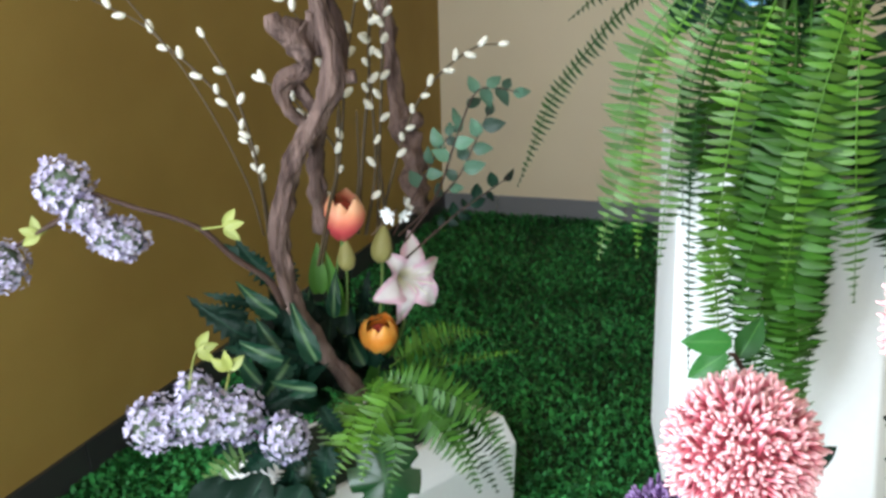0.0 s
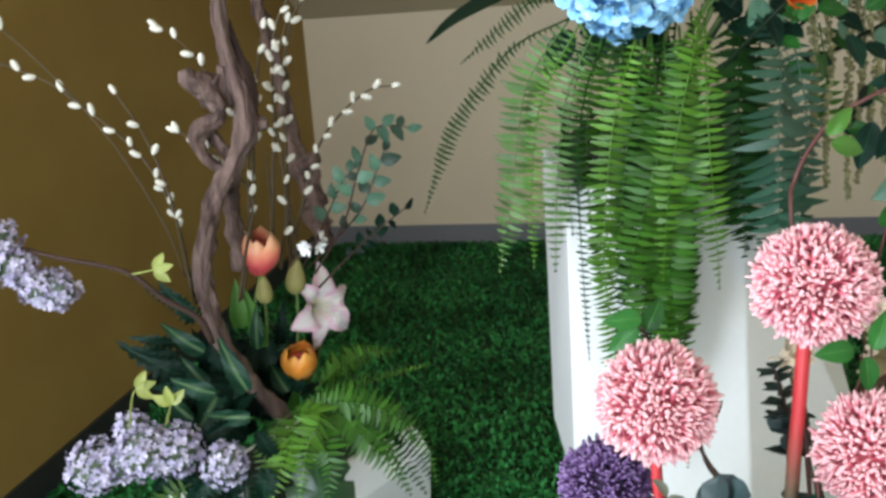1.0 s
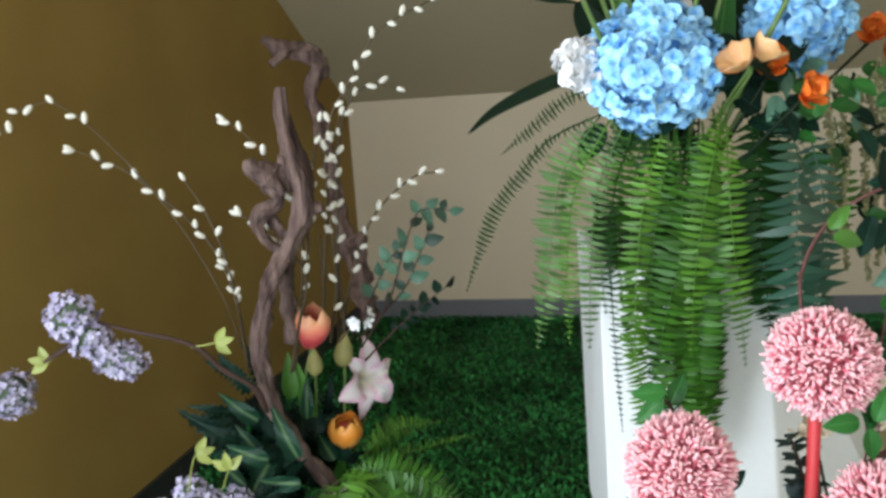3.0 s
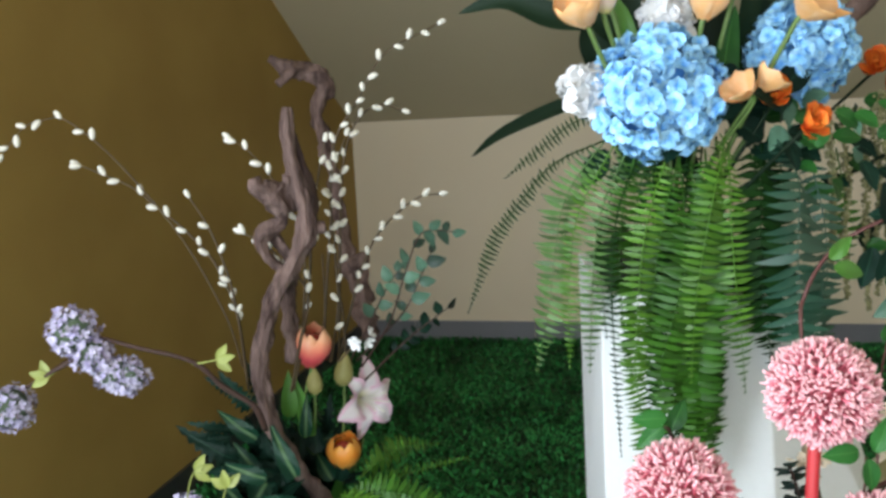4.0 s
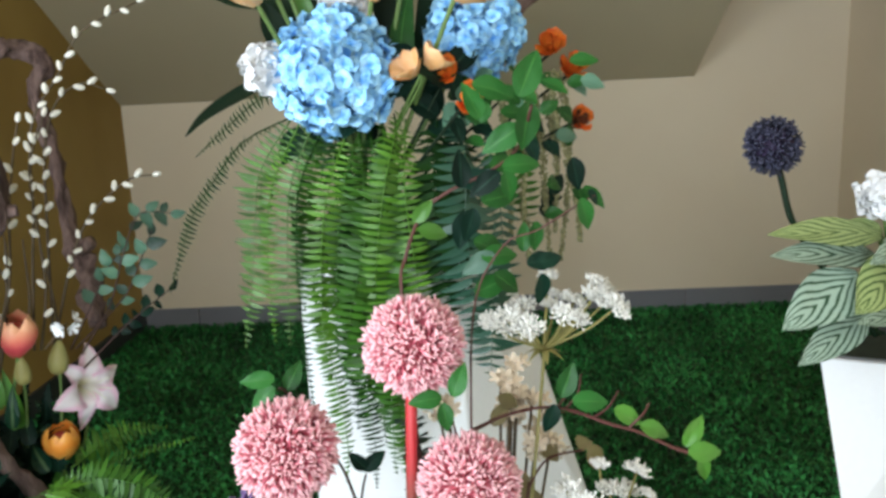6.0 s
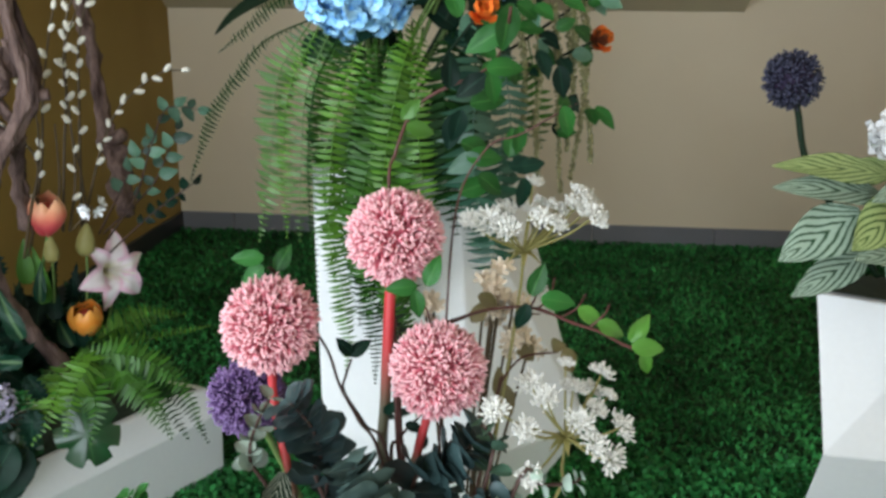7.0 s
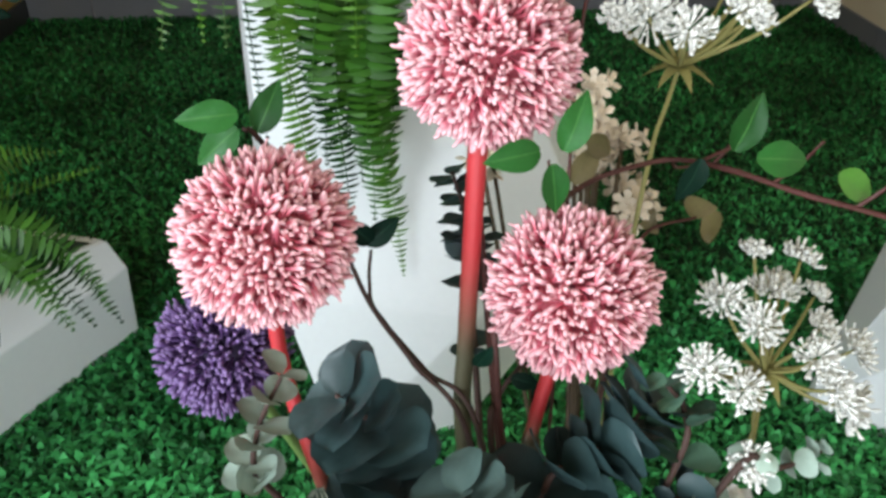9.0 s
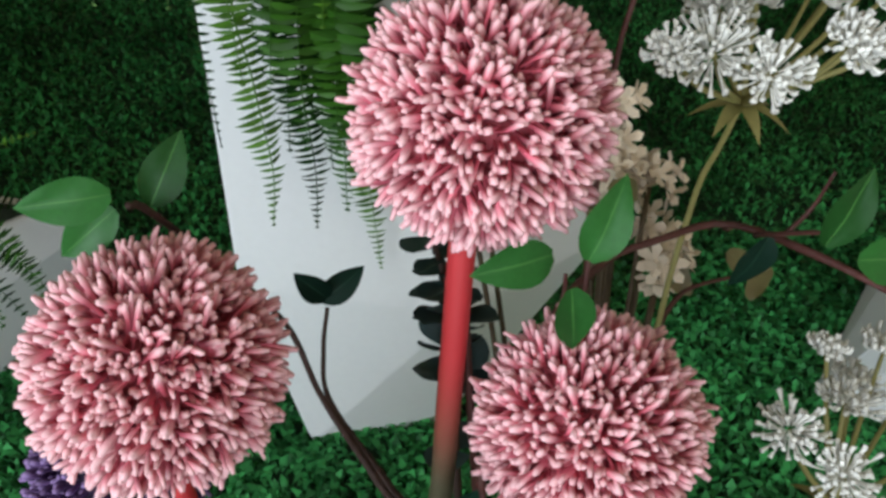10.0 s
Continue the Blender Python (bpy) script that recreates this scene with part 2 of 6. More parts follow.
M_BROWNLEAF = mat("bronze_leaf", (0.20, 0.17, 0.07), 0.5, 0.2, 30, second=(0.14, 0.07, 0.04), per_object=0.25)
M_CONE = mat("glossy_brown_berry", (0.16, 0.045, 0.02), 0.25, 0.3, 30)
M_DARKBOARD = mat("dark_brown_board", (0.018, 0.012, 0.011), 0.5, 0.25, 12, 0.2, 200, stretch=(1, 0.2, 1))
M_OAK = mat("orange_brown_wood", (0.55, 0.22, 0.07), 0.5, 0.25, 14, 0.2, 200, stretch=(0.15, 1, 1))
M_GLASS = mat("window_glass", (1, 1, 1), 0.02)
M_GLASS.node_tree.nodes["Principled BSDF"].inputs["Transmission Weight"].default_value = 1.0
M_FRAME = mat("white_window_frame", (0.75, 0.75, 0.75), 0.4, 0.03, 20)

# ---- builders ----
WM = {}


def thing(name, base, label, category, group="", kind=""):
    ob = new(name)
    ob.empty_display_size = 0.02
    m = Matrix.Translation(base)
    ob.matrix_basis = m
    WM[ob] = m
    return tagged(ob, label, category, group, kind)


def to_mesh(name, verts, faces, material, uvs=None, smooth=True):
    me = bpy.data.meshes.new(name)
    me.from_pydata([tuple(map(float, p)) for p in verts], [], [tuple(map(int, f)) for f in faces])
    if uvs is not None:
        layer = me.uv_layers.new(name="UVMap")
        idx = np.empty(len(me.loops), dtype=np.int32)
        me.loops.foreach_get("vertex_index", idx)
        layer.data.foreach_set("uv", np.asarray(uvs, dtype=np.float32)[idx].ravel())
    if smooth:
        me.polygons.foreach_set("use_smooth", [True] * len(me.polygons))
    me.materials.append(material)
    me.update()
    return me


def whole(name, piece, material):
    return to_mesh(name, piece[0], piece[1], material, piece[2])


def put(name, mesh, parent, m=Matrix(), label=""):
    """A part: mesh at the world pose m, under parent."""
    ob = new(name, mesh)
    WM[ob] = m
    if parent is not None:
        ob.parent = parent
        ob.matrix_basis = WM[parent].inverted() @ m
    else:
        ob.matrix_basis = m
    return tagged(ob, label) if label else ob


def part(name, bm, material, parent, label="", smooth=False):
    me = bpy.data.meshes.new(name)
    bm.to_mesh(me)
    bm.free()
    if smooth:
        me.polygons.foreach_set("use_smooth", [True] * len(me.polygons))
    me.materials.append(material)
    return put(name, me, parent, label=label)


def solo(name, verts, faces, material, label, category, group="", kind="", uvs=None, m=Matrix(), smooth=True):
    ob = new(name, to_mesh(name, verts, faces, material, uvs, smooth))
    ob.matrix_basis = m
    WM[ob] = m
    return tagged(ob, label, category, group, kind)


def spline(pts, n):
    """n points and their tangents on a smooth line through pts (each of any dimension)."""
    p = np.array(pts, float)
    p = np.vstack([2 * p[0] - p[1], p, 2 * p[-1] - p[-2]])
    out = []
    for t in np.linspace(0, len(p) - 3 - 1e-9, n):
        i, f = int(t), t - int(t)
        a, b, c, d = p[i:i + 4]
        out.append(0.5 * (2 * b + (c - a) * f + (2 * a - 5 * b + 4 * c - d) * f * f + (3 * b - a - 3 * c + d) * f ** 3))
    out = np.array(out)
    tan = np.gradient(out[:, :3], axis=0)
    return out, tan / np.maximum(np.linalg.norm(tan, axis=1), 1e-9)[:, None]


def tube(pts, radius, n=16, sides=6, wobble=0.0, rng=None, close=True):
    """A round stem through pts. radius: a number, (from, to) or one for each point. Gives verts, faces, uvs (u along the length)."""
    pts = np.array(pts, float)
    if np.isscalar(radius):
        radius = (radius, radius)
    rr = np.interp(np.linspace(0, 1, len(pts)), np.linspace(0, 1, len(radius)), radius)
    q, tan = spline(np.column_stack([pts, rr]), n)
    verts, faces, uvs = [], [], []
    ref = np.array((0.31, 0.87, 0.12))
    a = np.cross(tan[0], ref)
    a /= np.linalg.norm(a)
    for i in range(n):
        a = a - tan[i] * (a @ tan[i])
        a /= np.linalg.norm(a)
        b = np.cross(tan[i], a)
        for k in range(sides):
            w = 2 * math.pi * k / sides
            r = q[i, 3]
            if wobble:
                s = q[i, :3] * 26 + np.array((math.cos(w), math.sin(w), 0)) * 0.9
                r *= 1 + wobble * noise.noise(Vector(s)) + 0.5 * wobble * noise.noise(Vector(s * 2.7))
                if sides > 12:  # grooves that wind along the wood
                    r *= 1 + 0.10 * (1 - 2 * abs(math.sin(2.5 * w + 0.06 * i))) + 0.06 * math.sin(9 * w - 0.16 * i)
            verts.append(q[i, :3] + (a * math.cos(w) + b * math.sin(w)) * r)
            uvs.append((i / (n - 1), k / sides))
        if i:
            for k in range(sides):
                k2 = (k + 1) % sides
                faces.append(((i - 1) * sides + k, (i - 1) * sides + k2, i * sides + k2, i * sides + k))
    if close:
        faces.append(tuple(range(sides))[::-1])
        faces.append(tuple((n - 1) * sides + k for k in range(sides)))
    return verts, faces, uvs


def join(pieces):
    verts, faces, uvs = [], [], []
    for v, f, w in pieces:
        o = len(verts)
        verts += list(v)
        faces += [tuple(i + o for i in face) for face in f]
        uvs += list(w)
    return verts, faces, uvs


def moved(piece, m):
    v, f, w = piece
    a = np.array(m)
    v = np.array(v) @ a[:3, :3].T + a[:3, 3]
    return v, f, w


def blade(length, width, bend=0.2, fold=0.15, n=7, across=2, shape="oval", ripple=0.0, seed=0, tooth=0.0, cup=0.0):
    """A leaf or petal from the origin along +y, its face towards +z. u runs along, v across."""
    r = random.Random(seed)
    ph = r.random() * 6
    verts, faces, uvs = [], [], []
    c = 2 * across + 1
    for i in range(n):
        t = i / (n - 1)
        if shape == "oval":
            w = math.sin(math.pi * min(1, 0.03 + 0.97 * t) ** 0.8) ** 0.85
        elif shape == "lance":
            w = math.sin(math.pi * (0.04 + 0.96 * t) ** 0.6) ** 0.9
        elif shape == "round":
            w = max(0.0, 1 - (2 * t - 1) ** 2) ** 0.5
        elif shape == "petal":
            w = (0.25 + 0.75 * t) * max(0.0, 1 - max(0, (t - 0.55) / 0.45) ** 2.4) ** 0.5 + 0.02
        else:
            w = 0.35 + 0.65 * math.sin(math.pi * t) if t < 0.9 else 1.5 * (1 - t) + 0.02
        w *= width / 2
        if tooth and i % 2:
            w *= 1 - tooth
        for j in range(c):
            s = (j - across) / across
            x = s * w
            z = -bend * length * t * t + fold * abs(s) * w + cup * s * s * w + ripple * math.sin(9 * t + 4 * s + ph) * w
            verts.append((x, length * t, z))
            uvs.append((t, 0.5 + s / 2))
    for i in range(n - 1):
        for j in range(c - 1):
            a = i * c + j
            faces.append((a, a + 1, a + c + 1, a + c))
    return verts, faces, uvs


def facing(at, way, face=(0, -1, 0.3), roll=0.0):
    """The pose of a leaf at a point: its length along way, its face turned as far as may be to face."""
    y = Vector(way).normalized()
    z = Vector(face)
    z = z - y * z.dot(y)
    if z.length < 1e-4:
        z = y.orthogonal()
    z.normalize()
    x = y.cross(z)
    m = Matrix((x, y, z)).transposed().to_4x4()
    return Matrix.Translation(at) @ m @ Matrix.Rotation(roll, 4, "Y")


def sphere_dirs(n, rng, jitter=0.5):
    g = math.pi * (3 - math.sqrt(5))
    out = []
    for i in range(n):
        z = 1 - 2 * (i + 0.5) / n
        r = math.sqrt(max(0, 1 - z * z))
        d = Vector((r * math.cos(g * i), r * math.sin(g * i), z)) + Vector([rng.uniform(-1, 1) for _ in range(3)]) * jitter / math.sqrt(n)
        out.append(d.normalized())
    return out


def ball(radius, seg=14, rings=9):
    verts, faces, uvs = [], [], []
    for i in range(rings + 1):
        p = math.pi * i / rings
        for k in range(seg):
            w = 2 * math.pi * k / seg
            verts.append((radius * math.sin(p) * math.cos(w), radius * math.sin(p) * math.sin(w), radius * math.cos(p)))
            uvs.append((i / rings, k / seg))
    for i in range(rings):
        for k in range(seg):
            k2 = (k + 1) % seg
            faces.append((i * seg + k, (i + 1) * seg + k, (i + 1) * seg + k2, i * seg + k2))
    return verts, faces, uvs


def box_mesh(name, lo, hi, material, parent=None, m=None, bevel=0.0):
    bm = bmesh.new()
    bmesh.ops.create_cube(bm, size=1.0)
    for w in bm.verts:
        w.co = Vector([(lo[i] + hi[i]) / 2 + w.co[i] * (hi[i] - lo[i]) for i in range(3)])
    if bevel:
        bmesh.ops.bevel(bm, geom=list(bm.edges), offset=bevel, segments=2, affect="EDGES", profile=0.6)
    me = bpy.data.meshes.new(name)
    bm.to_mesh(me)
    bm.free()
    me.materials.append(material)
    return put(name, me, parent, ROOM if m is None else m)


# ---- the room ----
T = 0.15
LEAN_LEFT = 0.075  # the left wall opens outwards by this much per metre


def structure(name, ob, label, category):
    return tagged(ob, label, category, kind="structure")


structure("floor", box_mesh("floor", (-0.9, -DEPTH - 0.1, -0.2), (WIDTH + T, T, -0.03), M_GROUT), "plain concrete floor under the artificial turf", "floor")
structure("wall_back", box_mesh("wall_back", (-T, 0, -0.2), (WIDTH + T, T, HEIGHT + 0.2), M_WALL), "cream painted back wall under the sloping stair", "wall")
structure("wall_right", box_mesh("wall_right", (WIDTH, -DEPTH, -0.2), (WIDTH + T, 0, HEIGHT + 0.2), M_WALL), "cream painted side wall in soft daylight", "wall")
# the left wall, with a window beside the plants, and the front wall, with one behind the viewer
# the front wall is never in view; its dark ochre keeps bounce light low
for name, label, m, material, (a, b), (wall, (x0, x1, z0, z1), power) in (("wall_left", "ochre painted side wall in shade", WALL_LEFT, M_OCHRE, (-0.1, DEPTH + 0.2), WINDOWS[0]),
                                                                        ("wall_front", "unseen ochre wall closing the room, dark to keep bounce light low", WALL_FRONT, M_OCHRE, (-0.9, WIDTH + T), WINDOWS[1])):
    side = thing(name, (0, 0, 0), label, "wall", kind="structure")
    for lo, hi in (((a, -0.2), (x0, HEIGHT + 0.2)), ((x1, -0.2), (b, HEIGHT + 0.2)), ((x0, -0.2), (x1, z0)), ((x0, z1), (x1, HEIGHT + 0.2))):
        box_mesh("wall_piece", (lo[0], -T, lo[1]), (hi[0], 0, hi[1]), material, side, m)
    win = thing("window_1" if name == "wall_left" else "window_2", (0, 0, 0), "tall white-framed window with clear panes", "window", kind="structure")
    for k in range(3):
        x = x0 + (x1 - x0 - 0.05) * k / 2
        box_mesh("window_frame", (x, -0.12, z0), (x + 0.05, -0.07, z1), M_FRAME, win, m, bevel=0.004)
    for k in range(2):
        x = x0 + (x1 - x0 - 0.05) * k / 2
        p = box_mesh("pane", (x + 0.05, -0.098, z0), (x + (x1 - x0 - 0.05) / 2, -0.092, z1), M_GLASS, win, m)
        p.visible_shadow = False
# unseen ceiling, coloured dark olive to weaken the bounce light
structure("ceiling", box_mesh("ceiling", (-0.9, -DEPTH - 0.1, HEIGHT), (WIDTH + T, T, HEIGHT + 0.15), M_CEIL), "flat olive ceiling out of view, dark to keep bounce light low", "ceiling")
# the sloping underside of a stair: it meets the back wall low and rises towards the viewer
S_END, S_LOW, S_RISE, S_RUN = 2.69, 1.118, 0.655, 2.42
verts = []
for z_up in (0.0, 0.5):
    verts += [(-0.4, 0.02, S_LOW - 0.045 + z_up), (S_END, 0.02, S_LOW + z_up), (S_END, -S_RUN, S_LOW + S_RISE * S_RUN + z_up), (-0.6, -S_RUN, S_LOW + S_RISE * S_RUN + z_up)]
# its paint is darker than the wall's: the shade of a downward face
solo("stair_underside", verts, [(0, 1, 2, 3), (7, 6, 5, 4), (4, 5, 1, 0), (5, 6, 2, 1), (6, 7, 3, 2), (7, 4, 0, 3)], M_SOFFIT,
     "cream plastered underside of a stair, toned dark for its shade, sloping down to the back wall", "ceiling", kind="structure", m=ROOM, smooth=False)
# a dark sloping board high on the right wall and a wooden strip across the back wall beside the stair
solo("wall_board", [(WIDTH - d, y, z) for d in (0.002, 0.035) for y, z in ((-0.02, 1.716), (-0.50, 1.43), (-0.50, 1.95), (-0.02, 1.95))], [(0, 1, 2, 3), (7, 6, 5, 4), (0, 4, 5, 1), (1, 5, 6, 2), (2, 6, 7, 3), (3, 7, 4, 0)], M_DARKBOARD,
     "near-black brown board fixed aslant on the right wall", "board", kind="structure", m=ROOM, smooth=False)
structure("wall_strip", box_mesh("wall_strip", (S_END + 0.004, -0.04, 1.775), (WIDTH - 0.04, -0.002, 1.88), M_OAK, bevel=0.004), "orange-brown wooden strip along the back wall", "trim")
# skirting tiles, each a piece
skirt = thing("baseboard", (0, 0, 0), "grey glazed skirting tiles along the walls", "baseboard", kind="structure")
TILE_L, TILE_H, TILE_D = 0.6, 0.1, 0.012
for name, m, length in (("back", ROOM, WIDTH), ("right", ROOM @ pose(WIDTH, 0, 0, 0, 0, -90), 4.2), ("left", ROOM @ pose(0, 0, 0, 0, 0, -90 - math.degrees(math.atan(LEAN_LEFT))), 4.2)):
    x, first = 0.0, 0.27 if name == "back" else TILE_L
    flip = 1 if name == "left" else -1
    while x < length:
        w = min(first, length - x)
        lo, hi = (x + 0.0015, 0.001, -0.02), (x + w - 0.0015, TILE_D, TILE_H)
        if flip < 0:
            lo, hi = (lo[0], -TILE_D, lo[2]), (hi[0], -0.001, hi[2])
        # the left wall's tiles carry its shade as a near-black copy of the grey
        box_mesh("skirting_tile", lo, hi, M_TILE_SHADE if name == "left" else M_TILE, skirt, m, bevel=0.0015)
        x, first = x + w, TILE_L


def turf():
    """The backing sheet and the blades of the artificial grass."""
    rng = np.random.default_rng(5)
    solo("ground", [(-0.45, -DEPTH, 0.0), (WIDTH, -DEPTH, 0), (WIDTH, 0, 0), (0, 0, 0)], [(0, 1, 2, 3)], M_TURF,
         "dark green backing of the artificial turf", "turf", kind="structure", m=ROOM, smooth=False)
    verts, faces = [], []
    for (a, b, c, d), count, size in (((-0.2, 2.9, -3.7, -2.1), 78000, 0.027), ((-0.1, 3.4, -2.1, -0.01), 60000, 0.025), ((2.3, 3.4, -3.4, -2.1), 8000, 0.024)):
        x, y = rng.uniform(a, b, count), rng.uniform(c, d, count)
        keep = x > 0.075 * y + 0.01
        x, y = x[keep], y[keep]
        n = len(x)
        yaw, out, ln = rng.uniform(0, 2 * np.pi, n), rng.uniform(0.3, 1.2, n), size * rng.uniform(0.6, 1.35, n)
        w = ln * rng.uniform(0.14, 0.24, n)
        dx, dy = np.cos(yaw), np.sin(yaw)
        sx, sy = -dy, dx
        zero = np.zeros(n)
        h = rng.uniform(0.0, 0.006, n)
        p0 = np.stack([x, y, h], 1)
        mid = p0 + np.stack([dx * ln * 0.4 * out, dy * ln * 0.4 * out, ln * 0.55], 1)
        tip = p0 + np.stack([dx * ln * out, dy * ln * out, ln * (0.95 - 0.45 * out)], 1)
        side = np.stack([sx * w, sy * w, zero], 1)
        o = sum(len(v) for v in verts)
        verts.append(np.stack([p0, mid - side, tip, mid + side], 1).reshape(-1, 3))
        i = np.arange(n)[:, None] * 4 + o
        faces.append(np.hstack([i, i + 1, i + 2, i + 3]))
    v, f = np.vstack(verts), np.vstack(faces)
    me = bpy.data.meshes.new("turf_blades")
    me.vertices.add(len(v))
    me.vertices.foreach_set("co", v.ravel())
    me.loops.add(f.size)
    me.loops.foreach_set("vertex_index", f.ravel().astype(np.int32))
    me.polygons.add(len(f))
    me.polygons.foreach_set("loop_start", np.arange(0, f.size, 4, dtype=np.int32))
    me.polygons.foreach_set("loop_total", np.full(len(f), 4, dtype=np.int32))
    me.update(calc_edges=True)
    me.validate()
    me.materials.append(M_GRASS)
    ob = new("grass", me)
    ob.matrix_basis = ROOM
    tagged(ob, "bright green artificial grass of short curled blades", "grass", kind="stuff")


turf()


# ---- planters ----
def planter(name, rings, fill, label, bevel=0.004):
    """A faceted white planter: the hull of its rings of corners, with a dark filling at the top."""
    pts = [Vector(p) for ring in rings for p in ring]
    base = sum((Vector(p) for p in rings[0]), Vector()) / len(rings[0])
    t = thing(name, base, label, "planter", group="faceted planters")
    bm = bmesh.new()
    for p in pts:
        bm.verts.new(p)
    bmesh.ops.convex_hull(bm, input=list(bm.verts))
    bmesh.ops.delete(bm, geom=[w for w in bm.verts if not w.link_faces], context="VERTS")
    bmesh.ops.dissolve_limit(bm, angle_limit=radians(1.5), verts=list(bm.verts), edges=list(bm.edges))
    bmesh.ops.bevel(bm, geom=list(bm.edges), offset=bevel, segments=2, affect="EDGES", profile=0.5)
    part("body", bm, M_PLANTER, t)
    top = [Vector(p) for p in rings[-1]]
    c = sum(top, Vector()) / len(top)
    bm = bmesh.new()
    low = [bm.verts.new(c + (p - c) * 0.9 + Vector((0, 0, 0.001))) for p in top]
    high = [bm.verts.new(c + (p - c) * 0.6 + Vector((0, 0, fill))) for p in top]
    bm.faces.new(high)
    for i in range(len(top)):
        j = (i + 1) % len(top)
        bm.faces.new((low[i], low[j], high[j], high[i]))
    part("filling", bm, M_SOIL, t, "dark mossy filling")
    return t


def quad(cx, cy, half, turn, z, stretch=1.0):
    out = []
    for k in range(4):
        a = radians(turn + 45 + 90 * k)
        x, y = half * 1.414 * math.cos(a), half * 1.414 * math.sin(a)
        if stretch != 1.0:
            c, s = math.cos(radians(turn)), math.sin(radians(turn))
            lx, ly = x * c + y * s, -x * s + y * c
            lx *= stretch
            x, y = lx * c - ly * s, lx * s + ly * c
        out.append((cx + x, cy + y, z))
    return out


# low planter of the driftwood arrangement
planter("planter", [[(0.19, 1.84, 0), (-0.19, 1.48, 0), (-0.40, 1.70, 0), (-0.02, 2.06, 0)],
                    [(0.105, 1.715, 0.2), (-0.23, 1.39, 0.2), (-0.45, 1.63, 0.2), (-0.05, 2.02, 0.2), (0.195, 1.79, 0.2)],
                    [(0.09, 1.745, 0.275), (-0.20, 1.46, 0.275), (-0.36, 1.63, 0.275), (-0.06, 1.93, 0.275), (0.165, 1.80, 0.265)]], 0.03,
        "low white faceted planter under the driftwood arrangement")
# tall planter of the hydrangea arrangement
planter("planter", [[(0.50, 1.354, 0), (0.72, 1.325, 0), (0.76, 1.55, 0), (0.53, 1.58, 0)],
                    [(0.412, 1.33, 0.38), (0.70, 1.23, 0.33), (0.98, 1.32, 0.335), (0.72, 1.68, 0.34), (0.434, 1.57, 0.38)],
                    [(0.402, 1.33, 0.92), (0.66, 1.24, 0.92), (0.80, 1.36, 0.92), (0.72, 1.70, 0.92), (0.449, 1.68, 0.92)]], 0.06,
        "tall white faceted planter under the hydrangea arrangement")
# tall planter of the striped-leaf arrangement: pinched at its waist
def waisted(rings, fill, label):
    base = sum((Vector(p) for p in rings[0]), Vector()) / 4
    t = thing("planter", base, label, "planter", group="faceted planters")
    bm = bmesh.new()
    levels = [[bm.verts.new(p) for p in ring] for ring in rings]
    for low, high in zip(levels, levels[1:]):
        for i in range(4):
            bm.faces.new((low[i], low[(i + 1) % 4], high[(i + 1) % 4], high[i]))
    bm.faces.new(levels[0][::-1])
    bm.faces.new(levels[-1])
    bmesh.ops.triangulate(bm, faces=[f for f in bm.faces if abs(f.normal.z) < 0.95])
    bmesh.ops.bevel(bm, geom=[e for e in bm.edges], offset=0.003, segments=2, affect="EDGES", profile=0.5)
    bmesh.ops.recalc_face_normals(bm, faces=list(bm.faces))
    part("body", bm, M_PLANTER, t)
    top = [Vector(p) for p in rings[-1]]
    c = sum(top, Vector()) / 4
    bm = bmesh.new()
    bm.faces.new([bm.verts.new(c + (p - c) * 0.88 + Vector((0, 0, fill))) for p in top])
    part("filling", bm, M_SOIL, t, "dark mossy filling")


waisted([[(1.374, 1.159, 0), (1.62, 0.80, 0), (1.93, 1.02, 0), (1.70, 1.38, 0)],
         [(1.303, 0.973, 0.43), (1.56, 0.87, 0.43), (1.74, 1.06, 0.43), (1.545, 1.20, 0.43)],
         [(1.326, 1.091, 0.706), (1.52, 0.955, 0.70), (1.66, 1.10, 0.70), (1.466, 1.175, 0.706)]], 0.004, "tall white faceted planter holding striped leaves")
# the planter of the allium arrangement, hidden under its foliage
planter("planter", [quad(0.46, 0.55, 0.09, 20, 0.0), quad(0.46, 0.55, 0.13, 20, 0.26), quad(0.46, 0.55, 0.11, 20, 0.46)], 0.03,
        "white faceted planter under the allium arrangement")


# ---- the driftwood arrangement in the low planter ----
VIEW = (0.05, -1, 0.25)  # a way from the plants into the open room


